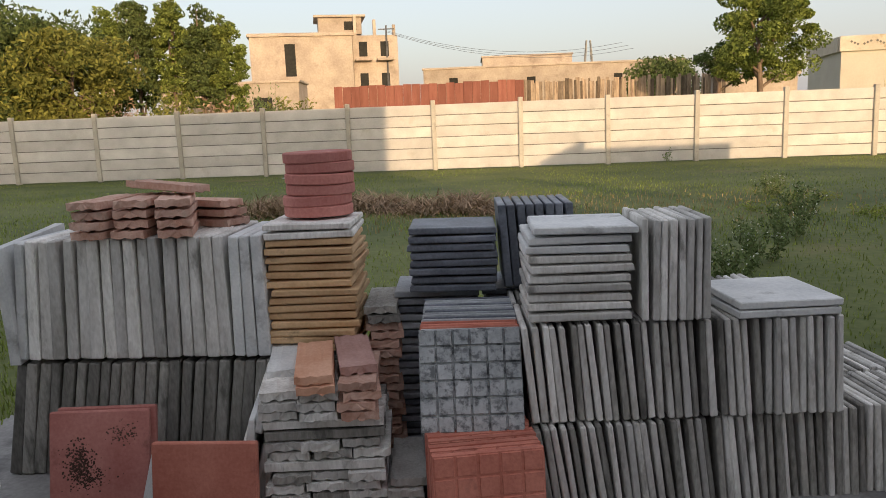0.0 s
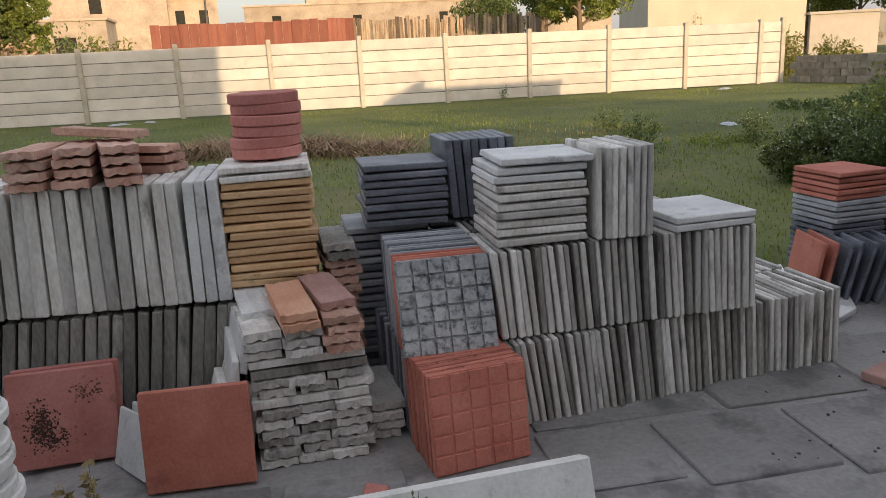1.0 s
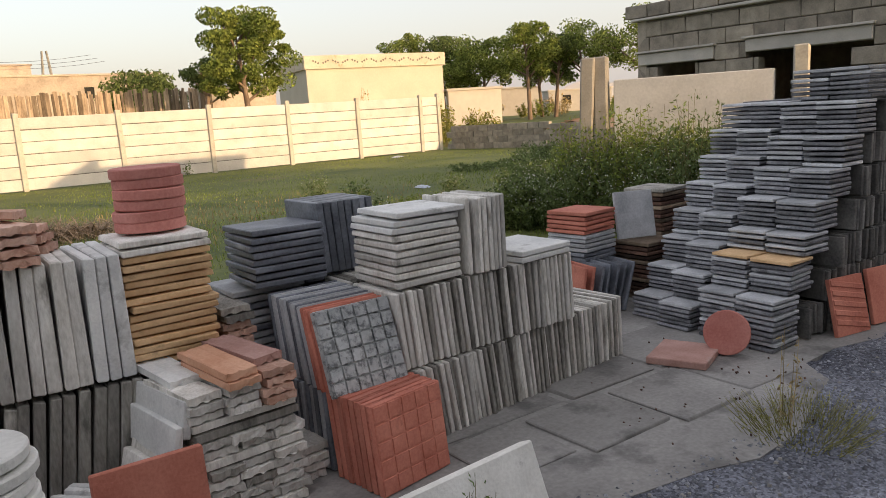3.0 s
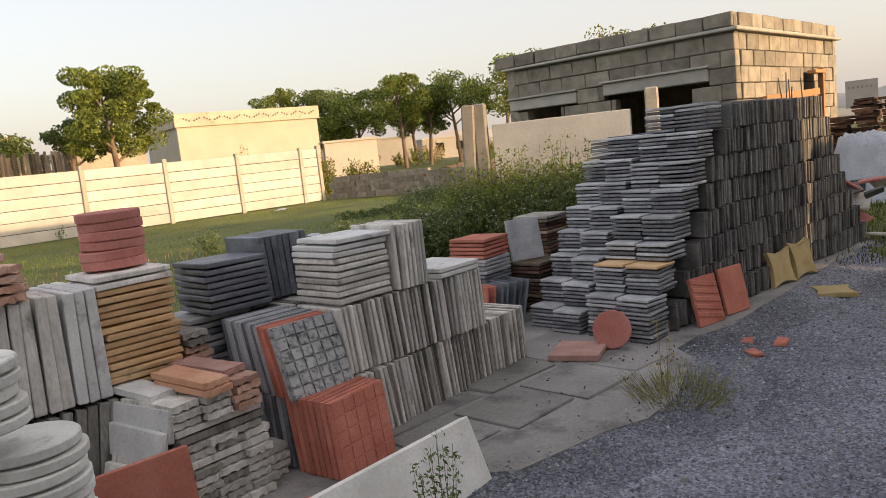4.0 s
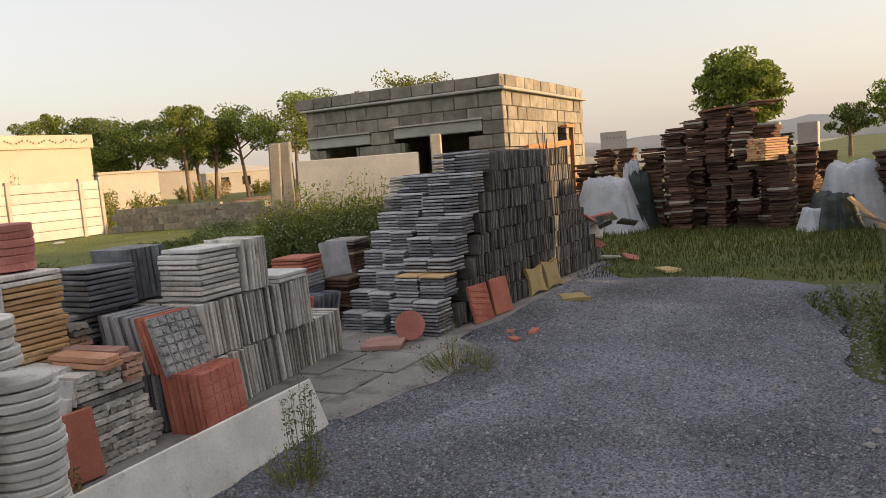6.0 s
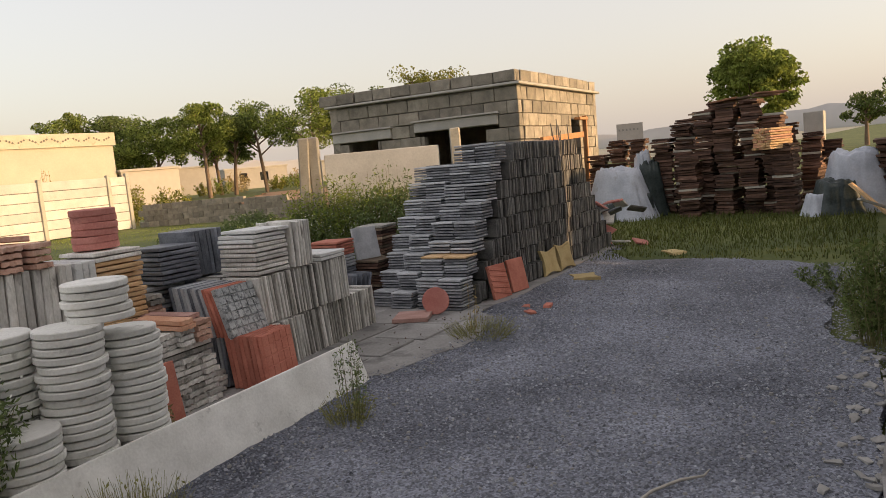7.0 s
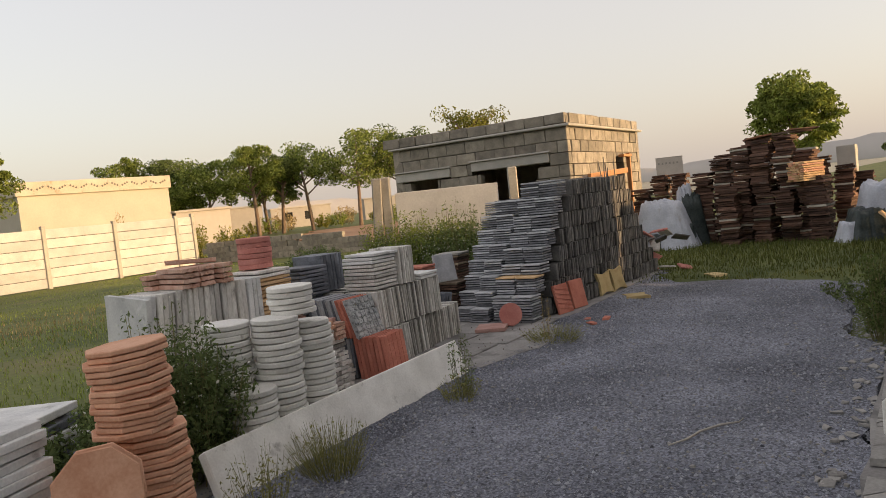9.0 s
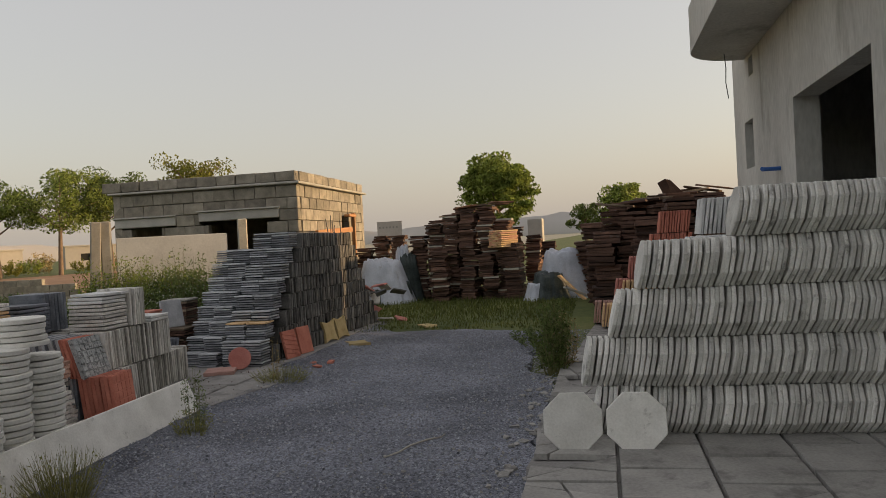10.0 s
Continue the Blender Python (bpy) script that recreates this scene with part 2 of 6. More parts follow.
M_LEAF = make_material("tree_leaf", (0.095, 0.14, 0.026), (0.31, 0.36, 0.09), coarse=0.5, fine=4, jitter=0.6, island=True, bump=0, thin=0.45)
M_LEAFDK = make_material("tree_leaf_deep", (0.06, 0.092, 0.027), (0.19, 0.235, 0.075), coarse=0.5, fine=4, jitter=0.55, island=True, bump=0, thin=0.45)
M_LEAFYE = make_material("tree_leaf_yellowing", (0.11, 0.13, 0.025), (0.29, 0.28, 0.065), coarse=0.5, fine=4, jitter=0.45, island=True, bump=0, thin=0.4)
M_BARK = make_material("bark", (0.12, 0.085, 0.06), (0.26, 0.19, 0.14), coarse=3, fine=20, jitter=0.1, streak=(3, 3, 0.6))
# Hill and far field colours are paled to paint in distance haze.
M_HILL = make_material("haze_pale_hill", (0.50, 0.475, 0.465), (0.56, 0.535, 0.52), coarse=0.01, fine=0.05, jitter=0, bump=0)
M_FARFIELD = make_material("haze_pale_field", (0.30, 0.28, 0.21), (0.42, 0.39, 0.31), coarse=0.05, fine=0.5, jitter=0, bump=0)
# Both apartment colours have the distance haze mixed in, near the sky's tone.
M_HAZE = make_material("hazy_wall", (0.30, 0.285, 0.27), (0.36, 0.34, 0.325), coarse=0.2, fine=2, jitter=0, bump=0)
M_HAZEDK = make_material("hazy_glass", (0.20, 0.195, 0.19), (0.24, 0.235, 0.23), coarse=0.2, fine=2, jitter=0, bump=0)
M_FARHOUSE = make_material("far_wall", (0.40, 0.37, 0.33), (0.50, 0.46, 0.41), coarse=0.2, fine=2, jitter=0.15, bump=0)
# Joint dirt and the panels' shadow lines together in one dark colour.
M_JOINT = make_material("dirty_shadowed_joint", (0.09, 0.085, 0.075), (0.18, 0.165, 0.145), coarse=3, fine=40, jitter=0)
M_FLOWER = make_material("tiny_white_flower", (0.55, 0.57, 0.50), (0.75, 0.76, 0.68), jitter=0.2, island=True, bump=0)
M_OCTAGON = make_material("weathered_white_cement", (0.50, 0.495, 0.47), (0.79, 0.785, 0.75), coarse=7, fine=90, jitter=0.22, stain=(0.13, 0.125, 0.11), stain_scale=9, stain_cover=0.4, bump=0.4)
M_BONE = make_material("dead_stick", (0.36, 0.33, 0.29), (0.52, 0.49, 0.44), jitter=0)


# ---- mesh helpers ----
def mesh_from(bm, name):
    me = bpy.data.meshes.new(name)
    bm.to_mesh(me)
    bm.free()
    return me


def hull_mesh(points, name):
    bm = bmesh.new()
    for p in points:
        bm.verts.new(p)
    res = bmesh.ops.convex_hull(bm, input=bm.verts)
    bmesh.ops.delete(bm, geom=[g for g in res["geom_interior"] if isinstance(g, bmesh.types.BMVert)], context="VERTS")
    bmesh.ops.dissolve_limit(bm, angle_limit=0.02, verts=bm.verts, edges=bm.edges)
    return mesh_from(bm, name)


BOXES = {}


def box_mesh(sx, sy, sz, b=0.003, rough=0.0, seed=0):
    """A slab with chamfered and slightly uneven corners, its base centre at the origin."""
    key = (round(sx, 4), round(sy, 4), round(sz, 4), b, rough, seed)
    if key not in BOXES:
        r = random.Random(seed * 97 + 5)
        pts = []
        for ix in (-1, 1):
            for iy in (-1, 1):
                for iz in (0, 1):
                    jx, jy, jz = (r.uniform(-rough, rough) for _ in range(3))
                    x, y, z = ix * sx / 2 + jx, iy * sy / 2 + jy, iz * sz + jz * 0.5
                    s = 1 if iz == 0 else -1
                    pts += [(x - ix * b, y - iy * b, z), (x - ix * b, y, z + s * b), (x, y - iy * b, z + s * b)]
        BOXES[key] = hull_mesh(pts, "slab")
    return BOXES[key]


def quad_mesh(name, verts, faces, smooth=False):
    me = bpy.data.meshes.new(name)
    me.from_pydata([tuple(v) for v in verts], [], [tuple(f) for f in faces])
    me.update()
    if smooth:
        me.polygons.foreach_set("use_smooth", [True] * len(me.polygons))
    return me


def thing(name, label, category, at=(0, 0, 0), turn=0.0, group="", kind=""):
    ob = new(name)
    ob.empty_display_size = 0.1
    ob.matrix_basis = pose(at[0], at[1], at[2], 0, 0, turn)
    return tagged(ob, label, category, group, kind)


def place(name, me, material, parent=None, m=None, label=""):
    """One mesh object; the material sits on the object, so that pieces may share a mesh."""
    ob = new(name, me)
    if not me.materials:
        me.materials.append(material)
    ob.material_slots[0].link = "OBJECT"
    ob.material_slots[0].material = material
    if m is not None:
        ob.matrix_basis = m
    if parent is not None:
        ob.parent = parent
    if label:
        ob["label"] = label
    return ob


def solid(name, me, material, label, category, m=None, group="", kind=""):
    return tagged(place(name, me, material, None, m), label, category, group, kind)


RNG = random.Random(11)
J = RNG.uniform


def tube(points, radii, sides=6):
    """Vertices and faces of a bent, tapering limb."""
    verts, faces = [], []
    for n, (p, r) in enumerate(zip(points, radii)):
        p = Vector(p)
        a = Vector(points[max(n - 1, 0)])
        c = Vector(points[min(n + 1, len(points) - 1)])
        d = (c - a).normalized()
        side = d.cross(Vector((0.3, 0.9, 0.2))).normalized()
        up = d.cross(side)
        for k in range(sides):
            t = 2 * math.pi * k / sides
            verts.append(p + r * (math.cos(t) * side + math.sin(t) * up))
        if n:
            o = (n - 1) * sides
            faces += [(o + k, o + (k + 1) % sides, o + sides + (k + 1) % sides, o + sides + k) for k in range(sides)]
    o = len(verts)
    verts.append(Vector(points[-1]))
    faces += [(o - sides + k, o - sides + (k + 1) % sides, o) for k in range(sides)]
    return verts, faces


def joined(parts):
    verts, faces = [], []
    for v, f in parts:
        o = len(verts)
        verts += v
        faces += [tuple(i + o for i in q) for q in f]
    return verts, faces


def leaf_cloud(r, centres, count, spread, size, flat=0.6, long=1.6):
    """Many small leaf quads strewn round the given centres."""
    verts, faces = [], []
    for _ in range(count):
        c, s = centres[r.randrange(len(centres))]
        d = Vector((r.gauss(0, 1), r.gauss(0, 1), r.gauss(0, 1)))
        d *= min(1.0, 1.55 / d.length)
        d.z *= flat
        p = Vector(c) + d * spread * s * 0.5
        n = Vector((r.uniform(-1, 1), r.uniform(-1, 1), r.uniform(-0.2, 1))).normalized()
        a = n.cross(Vector((r.uniform(-1, 1), r.uniform(-1, 1), r.uniform(-1, 1)))).normalized()
        b = n.cross(a)
        z = size * r.uniform(0.6, 1.4)
        o = len(verts)
        verts += [p - a * z * long / 2, p + b * z * 0.35, p + a * z * long / 2, p - b * z * 0.35]
        faces.append((o, o + 1, o + 2, o + 3))
    return verts, faces


def tree(at, height, width, trunk, seed, leaf, label, leaves=2600, leaf_size=0.22, crown_base=None, upright=False, name="tree", dense=46):
    r = random.Random(seed)
    base = crown_base or height * 0.35
    t = thing(name, label, "tree", at, 0, "trees beyond the yard")
    limbs, tips = [], []
    lean = Vector((r.uniform(-0.08, 0.08), r.uniform(-0.08, 0.08), 1))
    fork = lean * base
    limbs.append(tube([Vector((0, 0, -0.6)), lean * base * 0.5, fork, lean * height * 0.8], [trunk, trunk * 0.85, trunk * 0.7, trunk * 0.15], 7))
    n_limb = 9
    for k in range(n_limb):
        a = 2 * math.pi * (k + r.uniform(-0.3, 0.3)) / n_limb * 2.4
        start = lean * (base + (height * 0.75 - base) * k / n_limb)
        reach = width / 2 * r.uniform(0.55, 1.0) * (0.6 if upright else 1.0) * (1 - 0.35 * k / n_limb)
        rise = height * r.uniform(0.12, 0.26) * (1.5 if upright else 1)
        end = start + Vector((math.cos(a) * reach, math.sin(a) * reach, rise))
        end.z = min(end.z, height * 0.97)
        mid = start.lerp(end, 0.5) + Vector((0, 0, rise * 0.12))
        limbs.append(tube([start, mid, end], [trunk * 0.4, trunk * 0.25, trunk * 0.08], 5))
        tips += [(end, r.uniform(0.7, 1.3)), (mid, r.uniform(0.5, 1.0)), (start.lerp(end, 0.8) + Vector((r.uniform(-1, 1), r.uniform(-1, 1), r.uniform(0, 1))) * width * 0.1, r.uniform(0.6, 1.2))]
    tips.append((lean * height * 0.86, 1.0))
    v, f = joined(limbs)
    place("trunk", quad_mesh("trunk", v, f, True), M_BARK, t)
    low = base * 0.75
    for _ in range(dense):
        a, e, q = r.uniform(0, 6.283), r.uniform(-0.8, 1.0), r.uniform(0.35, 0.98) ** 0.5
        flat_r = math.sqrt(1 - e * e) * q * width * 0.42
        tips.append((Vector((math.cos(a) * flat_r, math.sin(a) * flat_r, (low + height) / 2 + e * q * (height - low) * 0.46)), r.uniform(0.45, 0.95)))
    v, f = leaf_cloud(r, tips, int(leaves * 2.7), width * 0.185, leaf_size * 0.62, 0.62, 1.7)
    place("crown", quad_mesh("crown", v, f), leaf, t)
    return t


def weed(at, height, width, seed, stems, leaves, label, leaf=None, leaf_size=0.022, name="weed_bush", category="weed", flowers=0):
    r = random.Random(seed)
    t = thing(name, label, category, at, 0, "weeds of the yard")
    limbs, tips = [], []
    for _ in range(stems):
        a, reach = r.uniform(0, 6.283), r.uniform(0.1, 1) ** 0.6 * width / 2
        h = height * r.uniform(0.55, 1.0) * (1 - 0.35 * (reach / (width / 2 + 1e-6)) ** 2)
        p0 = Vector((math.cos(a) * reach * 0.5, math.sin(a) * reach * 0.5, -0.02))
        p2 = Vector((math.cos(a) * reach, math.sin(a) * reach, h))
        p1 = p0.lerp(p2, 0.5) + Vector((r.uniform(-1, 1), r.uniform(-1, 1), 0)) * width * 0.05
        w = 0.0035 * max(height, 0.4)
        limbs.append(tube([p0, p1, p2], [w, w * 0.8, w * 0.4], 4))
        for q in (0.25, 0.45, 0.65, 0.8, 0.95):
            tips.append((p0.lerp(p1, q * 2) if q < 0.5 else p1.lerp(p2, q * 2 - 1), 1.0))
    v, f = joined(limbs)
    place("stalk", quad_mesh("stalk", v, f), leaf if leaf in (M_GRASSDRY, M_RANK, M_TUFT) else M_WEEDSTEM, t)["kind"] = "stuff"
    if leaves:
        v, f = leaf_cloud(r, tips, int(leaves * 1.5), min(width, height) * 0.14, leaf_size * 0.75, 0.8, 2.0)
        place("foliage", quad_mesh("foliage", v, f), leaf or M_WEED, t)["kind"] = "stuff"
    if flowers:
        tops = [(p + Vector((0, 0, 0.03)), s) for p, s in tips if p.z > height * 0.35] or tips
        v, f = leaf_cloud(r, tops, flowers, min(width, height) * 0.2, 0.015, 0.9, 1.1)
        place("blossom", quad_mesh("blossom", v, f), M_FLOWER, t, None, "tiny white flower heads")["kind"] = "stuff"
    return t


def blades(name, r, spots, height, width, label, material, category="grass", droop=0.5):
    """Grass as one mesh of bent blades at the given spots."""
    verts, faces = [], []
    for x, y, z, k in spots:
        a = r.uniform(0, 6.283)
        h = height * k * r.uniform(0.5, 1.3)
        side = Vector((math.cos(a), math.sin(a), 0)) * width * r.uniform(0.7, 1.3)
        b = r.uniform(0, 6.283)
        bend = Vector((math.cos(b), math.sin(b), 0)) * h * droop * r.uniform(0.2, 1)
        p = Vector((x, y, z - 0.01))
        o = len(verts)
        verts += [p - side, p + side, p + side * 0.6 + bend * 0.4 + Vector((0, 0, h * 0.6)), p - side * 0.6 + bend * 0.4 + Vector((0, 0, h * 0.6)), p + bend + Vector((0, 0, h))]
        faces += [(o, o + 1, o + 2, o + 3), (o + 3, o + 2, o + 4)]
    ob = solid(name, quad_mesh(name, verts, faces), material, label, category, kind="stuff")
    return ob


# ---- ground ----
def ground_z(x, y):
    k = min(max((y - 6.0) / 14.0, 0.0), 1.0)
    far = min(max((x - 9.0) / 5.0, 0.0), 1.0)
    rough = 0.03 * noise.noise(Vector((x * 0.5, y * 0.5, 0.3))) if 0 < k or far > 0 else 0.0
    if y < 3.5 and x < 9.0:
        return -0.13
    return -0.012 - 0.2 * k * k * (3 - 2 * k) + rough


def build_ground():
    xs = [-1500, -600, -250, -110, -60, -40, -28] + [-20 + 0.8 * n for n in range(76)] + [46, 60, 85, 130, 250, 600, 1500]
    ys = [-1500, -600, -250, -110, -60, -30, -14, -6] + [-3 + 0.7 * n for n in range(44)] + [31, 37, 46, 60, 85, 130, 250, 600, 1500]
    verts = [(x, y, ground_z(x, y)) for y in ys for x in xs]
    w = len(xs)
    faces = [(j * w + i, j * w + i + 1, (j + 1) * w + i + 1, (j + 1) * w + i) for j in range(len(ys) - 1) for i in range(w - 1)]
    return solid("ground", quad_mesh("ground", verts, faces, True), M_SOIL, "green and bare-brown turf over level soil", "ground", kind="structure")


build_ground()


def sheet(name, outline, z, thick, material, label, category, kind="structure", wobble=0.0, seed=3):
    """A thin laid layer with an uneven outline and a real edge."""
    r = random.Random(seed)
    pts = []
    for a, b in zip(outline, outline[1:] + outline[:1]):
        n = max(1, int(math.dist(a, b) / 0.25))
        for k in range(n):
            t = k / n
            pts.append((a[0] + (b[0] - a[0]) * t + r.uniform(-wobble, wobble), a[1] + (b[1] - a[1]) * t + r.uniform(-wobble, wobble)))
    bm = bmesh.new()
    face = bm.faces.new([bm.verts.new((x, y, z)) for x, y in pts])
    if face.normal.z < 0 or face.calc_center_median().z is None:
        face.normal_flip()
    face.normal_update()
    if face.normal.z < 0:
        face.normal_flip()
    ext = bmesh.ops.extrude_face_region(bm, geom=[face])
    bmesh.ops.translate(bm, verts=[v for v in ext["geom"] if isinstance(v, bmesh.types.BMVert)], vec=(0, 0, -thick))
    bmesh.ops.recalc_face_normals(bm, faces=bm.faces)
    return solid(name, mesh_from(bm, name), material, label, category, kind=kind)


ROAD_Z = -0.045
sheet("road", [(-14, 0.2), (-2, 0.2), (1.5, 0.6), (3.2, 0.95), (4.6, 1.0), (5.8, 1.0), (6.5, 1.3), (8.8, 1.3), (9.4, 2.2), (9.2, 3.5), (8.3, 3.62), (6.6, 3.6), (5.4, 3.35),
               (4.2, 3.3), (2.3, 3.3), (0.5, 3.2), (-3, 3.3), (-14, 3.4)], ROAD_Z, 0.07, M_GRAVEL, "bluish-grey loose gravel drive through the yard", "road", wobble=0.06)
sheet("concrete_apron", [(2.2, 3.42), (3.6, 3.48), (4.72, 3.56), (4.85, 3.46), (5.3, 3.34), (5.8, 3.30), (6.35, 3.44), (6.5, 3.62), (10.2, 3.66), (10.3, 5.0), (6.0, 5.4), (2.6, 5.2)], -0.004, 0.12, M_CONC,
      "worn grey concrete apron under the tile stacks", "pavement", wobble=0.045)


APRON_EDGE = [(0.5, 3.36), (2.2, 3.42), (3.6, 3.48), (4.72, 3.56), (4.85, 3.46), (5.3, 3.34), (5.8, 3.30), (6.35, 3.44), (6.5, 3.62), (10.2, 3.66)]


def verge_z(x, y):
    """Height of the loose gravel that laps up against the apron."""
    for (x0, y0), (x1, y1) in zip(APRON_EDGE, APRON_EDGE[1:]):
        if x0 <= x <= x1:
            edge = y0 + (y1 - y0) * (x - x0) / (x1 - x0) + 0.06 * noise.noise(Vector((x * 3.1, 2.0, 0)))
            if y > edge + 0.09:
                return -0.03
            k = min(1.0, max(0.0, (y - edge + 0.48) / 0.48))
            return ROAD_Z - 0.012 + 0.050 * k * k * (3 - 2 * k) + 0.006 * noise.noise(Vector((x * 9, y * 9, 1)))
    return ROAD_Z - 0.02


def gravel_verge():
    nx, ny = 190, 12
    pts = [(2.1 + 7.9 * i / nx, 2.85 + 0.9 * k / ny) for i in range(nx + 1) for k in range(ny + 1)]
    verts = [(x, y, verge_z(x, y)) for x, y in pts]
    faces = [(i * (ny + 1) + k, (i + 1) * (ny + 1) + k, (i + 1) * (ny + 1) + k + 1, i * (ny + 1) + k + 1) for i in range(nx) for k in range(ny)]
    solid("gravel_verge", quad_mesh("gravel_verge", verts, faces, True), M_GRAVEL, "loose grey gravel lapping against the concrete apron", "gravel", kind="structure")


gravel_verge()


def scatter_stones():
    r = random.Random(4)
    verts, faces = [], []
    for _ in range(64000):
        x, y = 0.8 + 8.2 * r.random() ** 1.4, r.uniform(0.7, 3.62)
        zg = max(ROAD_Z, verge_z(x, y)) if x > 2.1 else ROAD_Z
        s = r.choice((0.0035, 0.004, 0.005, 0.006, 0.008, 0.011)) * r.uniform(0.7, 1.3)
        o = len(verts)
        a = r.uniform(0, 6.28)
        c, n = math.cos(a) * s, math.sin(a) * s
        verts += [(x + c, y + n, zg), (x - n * 0.8, y + c * 0.8, zg), (x - c, y - n, zg), (x + n * 0.9, y - c * 0.9, zg), (x + 0.2 * c, y + 0.2 * n, zg + s * 0.8)]
        faces += [(o, o + 1, o + 4), (o + 1, o + 2, o + 4), (o + 2, o + 3, o + 4), (o + 3, o, o + 4)]
    solid("loose_gravel", quad_mesh("loose_gravel", verts, faces), M_STONE, "small loose grey gravel stones on the drive", "gravel", kind="stuff")


scatter_stones()


def pale_stones():
    """Broken pale chips strewn over the drive, thicker near its edges."""
    r = random.Random(14)
    verts, faces = [], []
    for _ in range(2600):
        x, y = 0.6 + 8.4 * r.random() ** 1.3, r.uniform(0.9, 3.5)
        if r.random() < 0.35:
            y = r.choice((r.gauss(1.12, 0.12), r.gauss(3.3, 0.12)))
        zg = max(ROAD_Z, verge_z(x, y)) if x > 2.1 else ROAD_Z
        s = r.uniform(0.004, 0.009) * (1.7 if r.random() < 0.06 else 1.0)
        o, a = len(verts), r.uniform(0, 6.28)
        for lift, grow in ((0.0, 1.0), (s * 0.7, 0.7)):
            for k in range(5):
                q = s * grow * r.uniform(0.7, 1.2)
                verts.append((x + q * math.cos(a + k * 1.257), y + q * math.sin(a + k * 1.257), zg + lift))
        faces += [(o + k, o + (k + 1) % 5, o + 5 + (k + 1) % 5, o + 5 + k) for k in range(5)] + [(o + 5, o + 6, o + 7, o + 8, o + 9)]
    solid("pale_chips", quad_mesh("pale_chips", verts, faces), M_PAVE, "pale broken stone chips strewn on the drive", "gravel", kind="stuff")


pale_stones()


def pavers():
    """Cracked concrete flags laid over the apron, and the broken paving beside the octagon stack."""
    pave = thing("pavement", "pale worn concrete flags with open joints", "pavement", kind="structure")
    for x0, y0, x1, y1 in [(4.78, 3.72, 5.14, 4.06), (5.16, 3.66, 5.58, 4.04), (5.60, 3.60, 6.02, 4.02), (4.80, 4.08, 5.42, 4.5), (5.44, 4.06, 5.98, 4.5), (6.04, 3.62, 6.4, 4.0), (4.0, 3.62, 4.36, 3.98), (3.6, 3.62, 3.98, 3.98), (3.2, 3.6, 3.58, 4.0), (4.38, 3.62, 4.76, 3.88), (6.0, 4.04, 6.5, 4.5)]:
        me = box_mesh(x1 - x0 - 0.012, y1 - y0 - 0.012, 0.03, 0.004, 0.008, int(x0 * 10))
        place("flag", me, M_CONC, pave, pose((x0 + x1) / 2, (y0 + y1) / 2, -0.026 + J(0, 0.004), J(-.4, .4), J(-.4, .4), J(-1, 1)))
    sheet("paving_bed", [(2.75, 0.95), (2.75, -1.24), (10.4, -1.24), (10.4, 0.6), (6.7, 0.9), (4.5, 0.98)], -0.022, 0.12, M_CONC, "grey concrete bed under broken paving", "pavement", wobble=0.02)
    yard = thing("pavement", "cracked and broken pale paving flags", "pavement", kind="structure")
    r = random.Random(23)

    def clip(poly, nx, ny, c):
        """The part of a polygon where nx x + ny y is under c."""
        out = []
        for p, q in zip(poly, poly[1:] + poly[:1]):
            a, b = nx * p[0] + ny * p[1] - c, nx * q[0] + ny * q[1] - c
            if a <= 0:
                out.append(p)
            if a * b < 0:
                t = a / (a - b)
                out.append((p[0] + (q[0] - p[0]) * t, p[1] + (q[1] - p[1]) * t))
        return out

    size = 0.42
    for i in range(10):
        for k in range(5):
            cx, cy = 2.98 + i * size + (0.2 if k % 2 else 0.0), 0.74 - k * size
            h = size / 2 - 0.006
            polys = [[(-h, -h), (h, -h), (h, h), (-h, h)]]
            for _ in range(r.choice((0, 0, 0, 1, 1)) + (2 if k == 0 else 0)):
                a, c = r.uniform(0, 3.14), r.uniform(-0.1, 0.1)
                nx, ny = math.cos(a), math.sin(a)
                polys = [q for p in polys for q in (clip(p, nx, ny, c - 0.004), clip(p, -nx, -ny, -c - 0.004))]
            for p in polys:
                xs, ys = [q[0] for q in p], [q[1] for q in p]
                if len(p) < 3 or max(xs) - min(xs) < 0.03 or max(ys) - min(ys) < 0.03 or (k == 0 and r.random() < 0.2):
                    continue
                mx, my = sum(xs) / len(p), sum(ys) / len(p)
                pts = [(x - mx, y - my, 0.0) for x, y in p] + [((x - mx) * 0.97, (y - my) * 0.97, 0.03) for x, y in p]
                place("flag", hull_mesh(pts, "flag"), M_PAVE, yard, pose(cx + mx, cy + my, -0.018 + r.uniform(0, 0.007), r.uniform(-1, 1), r.uniform(-1, 1), r.uniform(-0.7, 0.7)))
    rubble = thing("rubble", "broken bits of pale concrete beside the drive", "rubble")
    for _ in range(80):
        place("chunk", box_mesh(round(J(0.015, 0.065), 2), round(J(0.012, 0.045), 2), 0.012, 0.001, 0.009, RNG.randrange(6)), M_PAVE, rubble, pose(J(2.7, 6.4), 1.0 + RNG.gauss(0, 0.08), ROAD_Z, J(-12, 12), J(-12, 12), J(0, 180)))


pavers()


